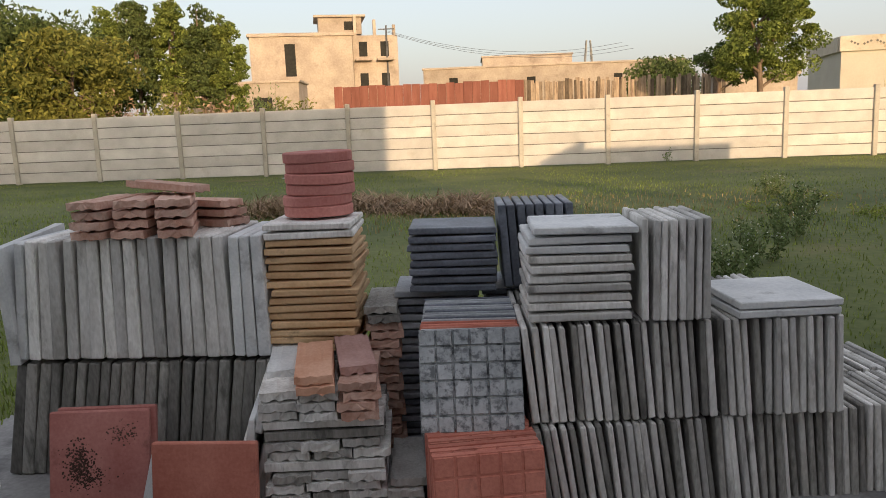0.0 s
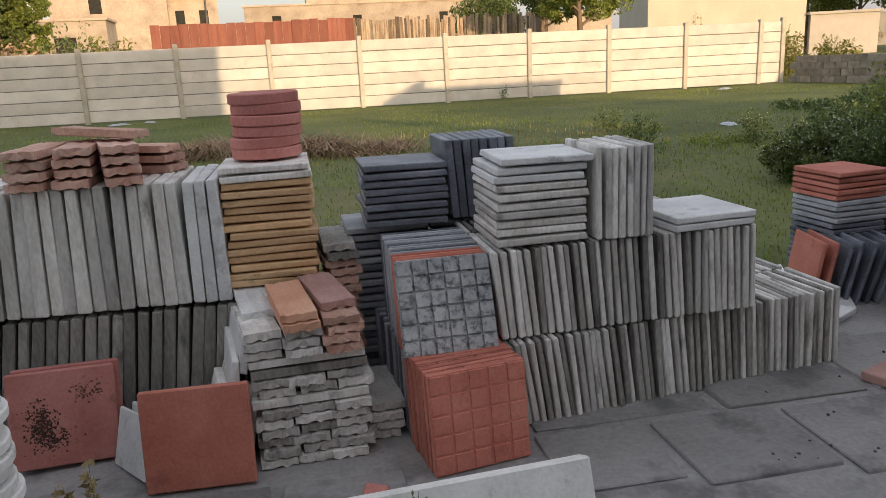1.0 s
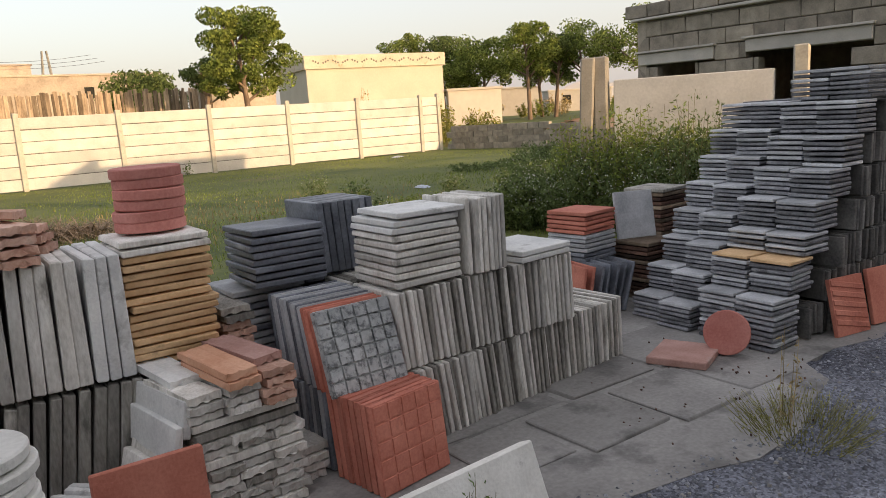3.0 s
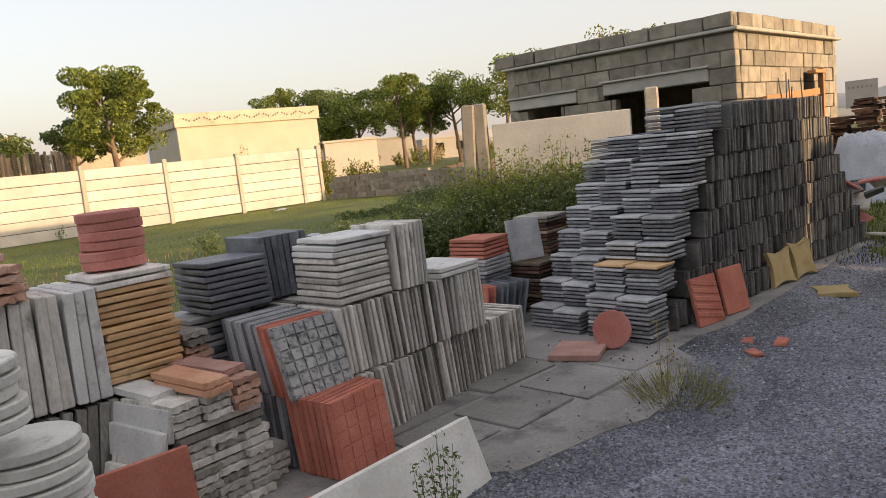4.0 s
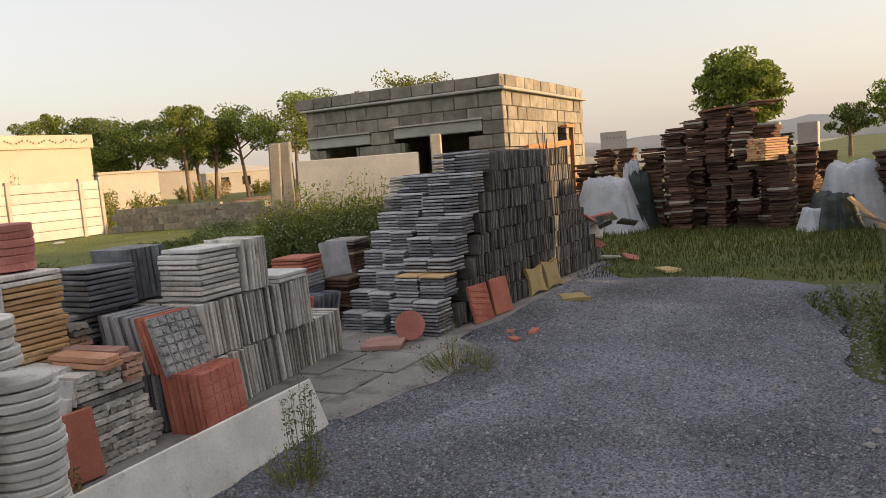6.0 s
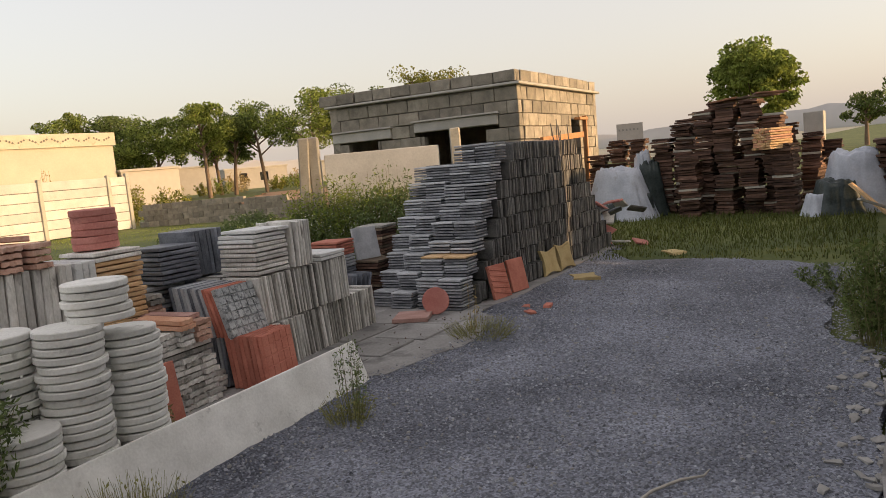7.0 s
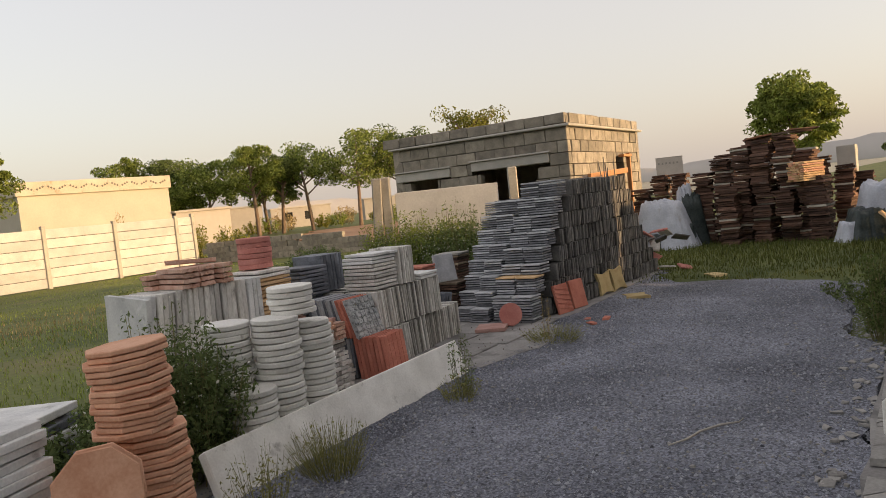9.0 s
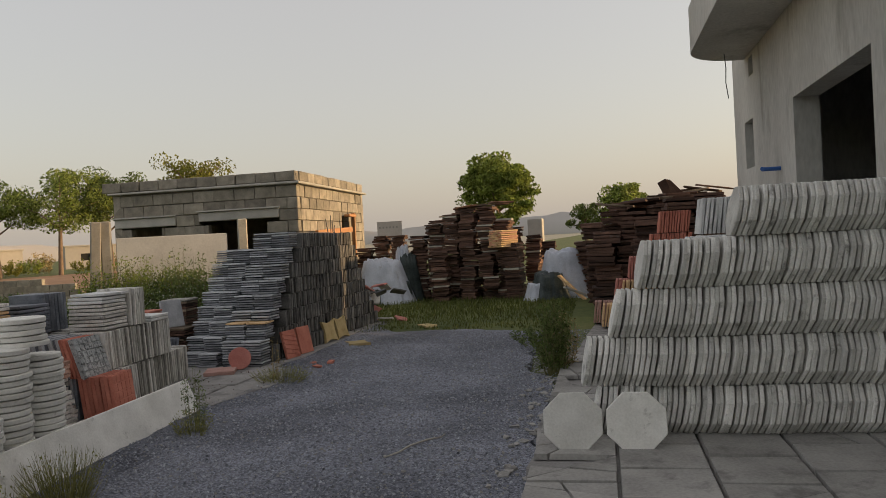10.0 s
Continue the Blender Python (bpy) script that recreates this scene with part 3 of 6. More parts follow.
# ---- boundary wall ----
def boundary_wall():
    w = thing("wall_north", "pale precast concrete panel wall with slotted posts", "wall", (0, 0, 0), 0, kind="structure")
    y, z0 = 23.79, -0.22
    post = box_mesh(0.13, 0.14, 1.97, 0.012, 0.004)
    xs = [5.92 + 2.45 * k for k in range(-7, 6)] + [18.95]
    for x in xs:
        place("post", post, M_POST, w, pose(x, y - 0.02, z0 - 0.02 + J(-0.01, 0.03), J(-.6, .6), J(-.6, .6), 0))
    for a, b in zip(xs, xs[1:]):
        length = b - a - 0.10
        for k in range(6):
            me = box_mesh(round(length, 2), 0.05, 0.287, 0.009, 0.006, k)
            place("panel", me, M_PRECAST, w, pose((a + b) / 2, y + J(-0.006, 0.006), z0 + 0.04 + k * 0.306, J(-.5, .5), J(-.12, .12), 0))
        # Dark strip paints the shadow lines and dirt between panels.
        place("joint_filling", box_mesh(round(length, 2), 0.018, 1.80, 0.002), M_JOINT, w, pose((a + b) / 2, y + 0.004, z0 + 0.05))
    return w


boundary_wall()


def low_block_wall():
    w = thing("wall_east", "low grey block wall with weathered top course", "wall", kind="structure")
    a, b = Vector((19.4, 23.9, -0.22)), Vector((20.9, 17.0, -0.15))
    n, turn = 17, math.degrees(math.atan2(b.y - a.y, b.x - a.x))
    for k in range(n):
        for c in range(4):
            p = a.lerp(b, (k + 0.5 + (0.5 if c % 2 else 0)) / n)
            if c == 3 and k > 13:
                continue
            place("block", box_mesh(0.405, 0.17, 0.197, 0.006, 0.012, (k + c) % 6), M_BLOCK, w, pose(p.x, p.y, p.z + c * 0.2 - (0.08 if k > 9 else 0), 0, 0, turn + J(-1, 1)))


low_block_wall()


# ---- unfinished block building ----
def block_building():
    org, turn = (12.45, 5.83, 0.0), 2.0
    b = thing("block_building", "small unfinished building of bare grey concrete blocks", "building", org, turn)
    L, S, z0, step = 3.60, 4.2, -0.25, 0.208
    openings = [(0.66, 1.72, 0.3, 1.66), (2.66, 3.26, 1.0, 1.62)]
    lintels = [(0.36, 1.90, 1.68), (2.36, 3.58, 1.64)]

    def row(length, c, horizontal, skips):
        x = 0.0 if c % 2 else -0.2
        while x < length - 0.02:
            a, e = max(x, 0.0), min(x + 0.4, length)
            x += 0.4
            zc = z0 + c * step
            cut = False
            for p, q, lo, hi in skips:
                if zc + step > lo + 0.02 and zc < hi - 0.03 and a < q and e > p:
                    if a < p - 0.06:
                        e = p
                    elif e > q + 0.06:
                        a = q
                    else:
                        cut = True
            if cut or e - a < 0.05:
                continue
            me = box_mesh(round(e - a - 0.011, 3), 0.15, step - 0.011, 0.008, 0.007, RNG.randrange(5))
            mid = (a + e) / 2
            m = pose(0.075, mid, zc, 0, 0, 90) if horizontal == 0 else pose(mid, 0.075, zc, 0, 0, 0)
            m = m @ pose(0, J(-0.006, 0.006), 0, 0, 0, 0)
            place("block", me, M_BLOCK, b, m)

    front_skip = openings + [(p, q, z, z + 0.17) for p, q, z in lintels]
    for c in range(12):
        row(L, c, 0, front_skip)
        if c % 2:
            row(S - 0.16, c, 1, [(0, 0.16, -9, 9), (2.55, 3.05, 0.4, 1.72)])
        else:
            row(S, c, 1, [(0, 0.16, -9, 9), (2.55, 3.05, 0.4, 1.72)])
    for p, q, z in lintels:
        place("lintel", box_mesh(0.19, q - p, 0.165, 0.01, 0.004), M_LINTEL, b, pose(0.066, (p + q) / 2, z + 0.002))
        place("lintel", box_mesh(0.24, q - p + 0.06, 0.03, 0.006, 0.003), M_LINTEL, b, pose(0.05, (p + q) / 2, z + 0.17))
    place("mortar_core", box_mesh(0.12, L - 0.02, 0.6, 0.004), M_MORTAR, b, pose(0.085, L / 2, 1.86))
    place("mortar_core", box_mesh(S - 0.2, 0.10, 0.72, 0.004), M_MORTAR, b, pose(S / 2 + 0.1, 0.08, 1.74))
    place("rear_wall", box_mesh(S, 0.15, 2.55, 0.006), M_BLOCK, b, pose(S / 2, L - 0.07, z0))
    place("rear_wall", box_mesh(0.15, L, 2.55, 0.006), M_BLOCK, b, pose(S - 0.07, L / 2, z0))
    place("roof_slab", box_mesh(S + 0.14, L + 0.14, 0.045, 0.01, 0.008), M_LINTEL, b, pose(S / 2 + 0.0, L / 2, 2.262))
    for k in range(10):
        place("parapet_block", box_mesh(0.15, 0.366, 0.175, 0.008, 0.010, k % 5), M_BLOCK, b, pose(0.06, 0.2 + k * 0.38, 2.318 + J(0, 0.006), 0, 0, J(-2, 2)))
    for k in range(10):
        place("parapet_block", box_mesh(0.382, 0.15, 0.175, 0.008, 0.010, k % 5), M_BLOCK, b, pose(0.36 + k * 0.40, 0.06, 2.318 + J(0, 0.006), 0, 0, J(-3, 3)))
    place("formwork_prop", box_mesh(0.06, 0.08, 1.9, 0.004), M_TIMBER, b, pose(3.02, -0.10, -0.1, 0, 1, 0), "raw timber prop")
    place("formwork_board", box_mesh(0.5, 0.12, 0.05, 0.004), M_TIMBER, b, pose(2.85, -0.10, 1.72), "raw timber board")
    place("formwork_board", box_mesh(2.2, 0.06, 0.10, 0.004), M_TIMBER, b, pose(1.7, -0.12, 1.36, 0, -2, 0), "raw timber board")
    return b


block_building()


def precast_bay():
    w = thing("wall_stub", "white rendered wall bay between two rough posts", "wall", kind="structure")
    place("wall_panel", box_mesh(0.08, 1.56, 1.5, 0.008, 0.006), M_PRECAST, w, pose(10.05, 6.85, -0.1, 0, 0, 30))
    post = box_mesh(0.15, 0.14, 1.75, 0.015, 0.006)
    # The two left posts are coloured darker to look shaded.
    place("post", post, M_POST_SHADED, w, pose(9.58, 7.64, -0.1, 0, 0, 33))
    place("post", post, M_POST_SHADED, w, pose(9.46, 7.82, -0.1, 3, -3, 38))
    place("post", post, M_POST, w, pose(10.56, 5.97, -0.14, 0, 0, 30))
    rods = thing("rebar_rods", "thin rusty steel rods standing upright", "rebar", (11.9, 5.1, 0))
    for k in range(6):
        v, f = tube([(k * 0.13, J(-.2, .2), 0), (k * 0.13 + J(-.03, .03), J(-.2, .2), 1.5 + J(-.2, .2))], [0.008, 0.008], 5)
        place("rod", quad_mesh("rod", v, f), M_METAL, rods)


precast_bay()


# ---- house beside the drive ----
def plaster_house():
    h = thing("plaster_house", "bare grey plastered house with a rounded canopy slab", "house", (0, 0, 0))
    y0, y1, x0, x1, top = -1.25, -9.0, -2.4, 10.5, 5.25
    openings = [(5.31, 7.4, 0.9, 2.27), (9.30, 9.82, 1.79, 2.36), (9.16, 9.42, 2.86, 3.08)]
    xs = sorted({x0, x1, *[o[0] for o in openings], *[o[1] for o in openings]})
    bm = bmesh.new()

    def slab(a, b, c, d, lo, hi):
        bmesh.ops.create_cube(bm, size=1.0, matrix=Matrix.LocRotScale(((a + b) / 2, (c + d) / 2, (lo + hi) / 2), None, (b - a, d - c, hi - lo)))

    for a, b in zip(xs, xs[1:]):
        hole = [o for o in openings if o[0] <= a and o[1] >= b]
        low = -0.1
        for o in sorted(hole, key=lambda h: h[2]):
            slab(a, b, y0 - 0.23, y0, low, o[2])
            low = o[3]
        slab(a, b, y0 - 0.23, y0, low, top)
    bmesh.ops.remove_doubles(bm, verts=bm.verts, dist=1e-4)
    place("wall", mesh_from(bm, "wall"), M_PLASTER, h)
    place("wall", box_mesh(0.23, y0 - y1 - 0.25, top, 0.005), M_PLASTER, h, pose(x1 - 0.117, (y0 + y1) / 2 - 0.115, -0.1))
    place("wall", box_mesh(0.23, y0 - y1 - 0.25, top, 0.005), M_PLASTER, h, pose(x0 + 0.117, (y0 + y1) / 2 - 0.115, -0.1))
    place("wall", box_mesh(x1 - x0, 0.23, top, 0.005), M_PLASTER, h, pose((x0 + x1) / 2, y1 - 0.12, -0.1))
    place("roof", box_mesh(x1 - x0 + 0.1, y0 - y1 + 0.1, 0.15, 0.005), M_PLASTER, h, pose((x0 + x1) / 2, (y0 + y1) / 2 - 0.1, top - 0.09))
    place("inner_partition", box_mesh(3.2, 0.12, 3.0, 0.005), M_PLASTER, h, pose(6.6, -3.2, -0.1))
    place("canopy", canopy_mesh(), M_PLASTER, h, pose(0, 0, 3.12), "grey plaster canopy with a rounded end")
    v, f = tube([(8.02, -1.25, 1.66), (8.02, -1.08, 1.66), (7.94, -1.06, 1.66)], [0.022, 0.022, 0.022], 8)
    place("pipe", quad_mesh("pipe", v, f), M_BLUE, h, None, "short blue plastic pipe stub")
    pts = [(9.2, -0.95, 3.12), (9.18, -0.96, 2.95), (9.3, -0.97, 2.8), (9.22, -0.98, 2.6)]
    v, f = tube(pts, [0.006] * 4, 5)
    place("wire", quad_mesh("wire", v, f), M_METAL, h, None, "loose hanging wire")


def canopy_mesh():
    """A thick slab along the front with a quarter-round end."""
    out = [(-2.4, -1.245), (-2.4, -0.55), (8.95, -0.55)]
    for k in range(1, 13):
        a = math.pi / 2 * (1 - k / 12)
        out.append((8.95 + 0.7 * math.cos(a), -1.245 + 0.695 * math.sin(a)))
    bm = bmesh.new()
    face = bm.faces.new([bm.verts.new((x, y, 0)) for x, y in out])
    ext = bmesh.ops.extrude_face_region(bm, geom=[face])
    bmesh.ops.translate(bm, verts=[v for v in ext["geom"] if isinstance(v, bmesh.types.BMVert)], vec=(0, 0, 0.52))
    bmesh.ops.recalc_face_normals(bm, faces=bm.faces)
    return mesh_from(bm, "canopy")


plaster_house()


# ---- tile stacks ----
def pick(me):
    return RNG.choice(me) if isinstance(me, list) else me


def along(parent, name, me, material, n, start, stepv, z, turn=0.0, lean=(0.0, 0.0), wild=1.0, tilt=1.2):
    """n slabs in a row on edge; a material may be a function of the index. lean: degrees at the row's start and end."""
    for k in range(n):
        q = k / max(n - 1, 1)
        mm = material(k) if callable(material) else material
        a = lean[0] + (lean[1] - lean[0]) * q + J(-tilt, tilt)
        place(name, pick(me), mm, parent, pose(start[0] + stepv[0] * k + J(-.001, .001) * wild, start[1] + stepv[1] * k + J(-.006, .006) * wild, z, 0, 0, turn) @ pose(0, 0, 0, 0, a, J(-1, 1) * wild))


def pile_up(parent, name, me, material, n, at, thick, turn=0.0, wild=1.0):
    for k in range(n):
        mm = material(k) if callable(material) else material
        place(name, pick(me), mm, parent, pose(at[0] + J(-.006, .006) * wild, at[1] + J(-.006, .006) * wild, at[2] + k * thick, J(-.5, .5) * wild, J(-.5, .5) * wild, turn + J(-2, 2) * wild))


TILE, THIN = 0.29, 0.0235
M_EDGE = [box_mesh(0.0182, TILE, 0.286 + 0.002 * (k % 3), 0.0035, 0.0026, k) for k in range(6)]       # slab on edge, normal along x
M_FLAT = [box_mesh(TILE + 0.003 * (k % 2), TILE, 0.0205, 0.003, 0.0026, k) for k in range(6)]      # slab lying flat
M_FACE = box_mesh(TILE, 0.021, 0.288, 0.003, 0.0015)       # slab on edge, normal along y


def grid_mesh(size, thick, cells, gap, proud):
    """A slab whose front face rises in a field of bevelled squares."""
    bm = bmesh.new()
    c = size / cells
    vs = [[bm.verts.new((-size / 2 + i * c, 0, k * c)) for i in range(cells + 1)] for k in range(cells + 1)]
    front = [bm.faces.new((vs[k][i], vs[k][i + 1], vs[k + 1][i + 1], vs[k + 1][i])) for k in range(cells) for i in range(cells)]
    rim = [e for e in bm.edges if e.is_boundary]
    ext = bmesh.ops.extrude_edge_only(bm, edges=rim)
    bmesh.ops.translate(bm, verts=[v for v in ext["geom"] if isinstance(v, bmesh.types.BMVert)], vec=(0, thick, 0))
    back = [e for e in bm.edges if e.is_boundary]
    bmesh.ops.contextual_create(bm, geom=back)
    bmesh.ops.inset_individual(bm, faces=front, thickness=gap, depth=0)
    bmesh.ops.inset_individual(bm, faces=front, thickness=gap * 0.6, depth=proud)
    bmesh.ops.recalc_face_normals(bm, faces=bm.faces)
    return mesh_from(bm, "grid_tile")


def wavy_mesh(length, width, thick, seed):
    """A split-face strip: a bar with a scalloped underside and a broken face."""
    r = random.Random(seed)
    n, m = 12, 4
    verts, faces = [], []
    for i in range(m + 1):
        y = -length / 2 + length * i / m
        ring = []
        for k in range(n + 1):
            t = k / n
            wave = 0.0030 * math.sin(t * math.pi * 5 + seed)
            ring.append((-width / 2 + width * t + r.uniform(-.001, .001), y + r.uniform(-.004, .004), wave + r.uniform(-.001, .001)))
        for k in range(n, -1, -1):
            t = k / n
            wave = 0.0042 * math.sin(t * math.pi * 5 + seed)
            ring.append((-width / 2 + width * t + r.uniform(-.001, .001), y + r.uniform(-.003, .003), thick + wave * 0.4 + r.uniform(-.0015, .0015)))
        verts += ring
    s = 2 * (n + 1)
    for i in range(m):
        faces += [(i * s + k, i * s + (k + 1) % s, (i + 1) * s + (k + 1) % s, (i + 1) * s + k) for k in range(s)]
    faces += [tuple(range(s))[::-1], tuple(range(m * s, m * s + s))]
    me = quad_mesh("strip", verts, faces)
    return me


GREY_GRID = grid_mesh(0.295, 0.024, 6, 0.0034, 0.009)
RED_GRID = grid_mesh(0.30, 0.024, 5, 0.0045, 0.0035)
STRIPS = [wavy_mesh(0.30, 0.108, 0.0238, k) for k in range(5)]
LONG = [wavy_mesh(0.345, 0.097, 0.0245, k + 7) for k in range(3)]


def middle_block():
    """The long double row of grey slabs on edge, with more slabs on top."""
    ang = 5.0
    u = (math.cos(radians(ang)), math.sin(radians(ang)))
    low = thing("slab_row", "double row of grey cement slabs on edge", "tile stack", (4.72, 4.12, 0), ang, "tile stacks")
    s = 0.0258
    mix = lambda k: M_CEMENT_DK if RNG.random() < 0.35 else M_CEMENT
    for depth in (0, 1):
        along(low, "slab", M_EDGE, mix, 50, (0.05, 0.145 + depth * 0.31 - 0.0), (s, 0.0012), 0.0, 0, (-9, -3), 1.5)
    mid = thing("slab_row", "grey cement slabs on edge above another row", "tile stack", (4.70, 4.155, 0.292), 2.5, "tile stacks")
    for depth in (0, 1):
        along(mid, "slab", M_EDGE, mix, 35 if depth == 0 else 33, (0.03, 0.145 + depth * 0.31), (0.0258, 0.0), 0.0, 0, (-6, -3))
    flat = thing("slab_stack", "flat stack of pale grey cement slabs", "tile stack", (4.855, 4.315, 0.592), 2, "tile stacks")
    pile_up(flat, "slab", M_FLAT, lambda k: M_CEMENT_PALE if k > 6 else M_CEMENT, 9, (0, 0, 0), 0.0275)
    place("slab", M_FLAT[0], M_CEMENT_PALE, flat, pose(0.02, -0.01, 0.2475, 0, 0, -3))
    up = thing("slab_row", "grey slabs on edge on top of the rows", "tile stack", (5.02, 4.155, 0.588), 1, "tile stacks")
    along(up, "slab", M_EDGE, M_CEMENT, 8, (0.02, 0.145), (0.0245, 0), 0, 0, (0, 0), tilt=0.3)
    pair = thing("slab_stack", "two pale slabs lying flat on the row", "tile stack", (5.43, 4.33, 0.584), 6, "tile stacks")
    pile_up(pair, "slab", box_mesh(0.30, 0.30, 0.021, 0.003, 0.0015), M_CEMENT_PALE, 2, (0, 0, 0), 0.027)
    charcoal = thing("slab_stack", "flat stack of charcoal slabs", "tile stack", (4.49, 4.70, 0.60), 0, "tile stacks")
    pile_up(charcoal, "slab", M_FLAT, M_BLACK, 8, (0, 0, 0), 0.0275)
    behind = thing("slab_row", "charcoal slabs on edge beside the flat stack", "tile stack", (4.655, 4.62, 0.595), 0, "tile stacks")
    along(behind, "slab", box_mesh(0.0275, TILE, 0.283, 0.003, 0.002), M_BLACK, 8, (0.02, 0.145), (0.0312, 0), 0, 0, (-4, -2), tilt=0.4)
    under = thing("slab_stack", "flat stack of weathered dark slabs", "tile stack", (4.42, 4.78, 0.0), 0, "tile stacks")
    pile_up(under, "slab", M_FLAT, lambda k: M_SLATE if k % 3 else M_BLACK, 21, (0, 0, 0), 0.0282)
    base = thing("slab_stack", "flat stack of dark slabs behind the rows", "tile stack", (4.74, 4.80, 0.0), 0, "tile stacks")
    pile_up(base, "slab", M_FLAT, M_BLACK, 21, (0, 0, 0), 0.0282)


middle_block()


def grid_rows():
    """Patterned slabs that face the drive: red below, grey and red above."""
    red = thing("patterned_slab_row", "row of red cement slabs with a squared face", "tile stack", (4.59, 3.925, 0), 9, "tile stacks")
    for k in range(8):
        place("slab", RED_GRID, M_RED, red, pose(J(-.003, .003), 0.0 + k * 0.031, 0, -6 + J(-1, 1), 0, J(-.6, .6)))
    dark = thing("patterned_slab_row", "row of dark cement slabs on edge on the ground", "tile stack", (4.55, 4.20, 0), 6, "tile stacks")
    for k in range(17):
        place("slab", M_FACE, M_SLATE if k % 2 else M_BLACK, dark, pose(J(-.005, .005), k * 0.027, 0, -4 + J(-1, 1), 0, J(-1, 1)))
    grey = thing("patterned_slab_row", "grey and red squared slabs standing on a lower row", "tile stack", (4.545, 4.105, 0.29), 1, "tile stacks")
    for k in range(16):
        y = k * 0.0275
        lean = -20 + k * 0.7
        m = pose(J(-.004, .004), y, 0.0, lean, 0, J(-1, 1))
        if k == 0:
            place("slab", GREY_GRID, M_GRID, grey, m, "grey slab with a raised grid of squares")
        else:
            place("slab", M_FACE, M_RED if k in (2, 3, 4) else (M_SLATE if k % 3 else M_BLACK), grey, m)


grid_rows()


def left_block():
    big = [box_mesh(0.0372, 0.40, 0.402 + 0.002 * (k % 3), 0.004, 0.004, k) for k in range(6)]
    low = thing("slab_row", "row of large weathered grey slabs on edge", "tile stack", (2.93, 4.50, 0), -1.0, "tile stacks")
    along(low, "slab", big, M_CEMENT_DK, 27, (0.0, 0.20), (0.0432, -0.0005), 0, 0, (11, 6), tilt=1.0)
    up = thing("slab_row", "large grey slabs on edge above a darker row", "tile stack", (2.99, 4.485, 0.418), -1.0, "tile stacks")
    along(up, "slab", big, lambda k: M_CEMENT_PALE if k in (0, 17, 18, 19) else M_CEMENT, 20, (0.03, 0.20), (0.0442, 0), 0, 0, (5, 0), tilt=0.8)
    place("slab", grooved_mesh(0.40, 0.036, 0.405, 9), M_CEMENT_PALE, up, pose(-0.012, 0.20, 0.0, 0, 5, -90), "pale end slab with slanting grooves")
    ochre = thing("slab_stack", "flat stack of ochre slabs capped with grey", "tile stack", (4.022, 4.63, 0.425), 1, "tile stacks")
    pile_up(ochre, "slab", M_FLAT, lambda k: M_CEMENT if k > 13 else M_OCHRE, 16, (0, 0, 0), 0.0272, 0, 1.8)
    discs = thing("disc_stack", "six round dull-red paving discs in a stack", "tile stack", (4.035, 4.665, 0.862), 0, "tile stacks")
    disc = disc_mesh(0.118, 0.035)
    for k in range(6):
        place("disc", disc, M_REDDK, discs, pose(J(-.008, .008), J(-.008, .008), k * 0.0362, J(-1, 1), J(-1, 1), J(0, 90)))
    for n, (x, y, t, h) in enumerate([(3.33, 4.60, -8, 4), (3.44, 4.62, 4, 4), (3.56, 4.60, 14, 4), (3.40, 4.80, 80, 3), (3.58, 4.80, 60, 3)]):
        b = thing("strip_stack", "short stack of split-face red-brown strips", "tile stack", (x, y, 0.826), t, "strip stacks")
        for k in range(h):
            place("strip", STRIPS[(k + n) % 5], M_BRICKY, b, pose(J(-.006, .006), J(-.012, .012), k * 0.033, 0, 0, J(-4, 4)))
    top = thing("strip_stack", "loose split-face strip lying across others", "tile strip", (3.50, 4.68, 0.965), 62, "strip stacks")
    place("strip", STRIPS[1], M_BRICKY, top, pose(0, 0, 0, 3, 2, 0))


def grooved_mesh(width, thick, height, count):
    """A slab whose front rises in slanting ribs, clipped to its outline."""
    bm = bmesh.new()
    h = width / 2
    bmesh.ops.create_cube(bm, size=1.0, matrix=Matrix.LocRotScale((0, thick / 2, height / 2), None, (width, thick, height)))
    pitch = (width + height) / count
    for k in range(1, 2 * count):
        cut = -h - height + k * pitch
        for off in (0.0, 0.007):
            geom = [*bm.verts, *bm.edges, *bm.faces]
            bmesh.ops.bisect_plane(bm, geom=geom, plane_co=(cut + off, 0, 0), plane_no=(1, 0, -1))
    for f in bm.faces:
        c = f.calc_center_median()
        if f.normal.y < -0.9 and ((c.x - c.z + h + height) % pitch) < 0.0072:
            for v in f.verts:
                v.co.y = 0.004
    return mesh_from(bm, "grooved_slab")


def disc_mesh(radius, thick, sides=28, b=0.004):
    verts, faces = [], []
    for r, z in ((radius - b, 0), (radius, b), (radius, thick - b), (radius - b, thick)):
        verts += [(r * math.cos(2 * math.pi * k / sides), r * math.sin(2 * math.pi * k / sides), z) for k in range(sides)]
    for n in range(3):
        faces += [(n * sides + k, n * sides + (k + 1) % sides, (n + 1) * sides + (k + 1) % sides, (n + 1) * sides + k) for k in range(sides)]
    faces += [tuple(range(sides))[::-1], tuple(range(3 * sides, 4 * sides))]
    return quad_mesh("disc", verts, faces)


left_block()


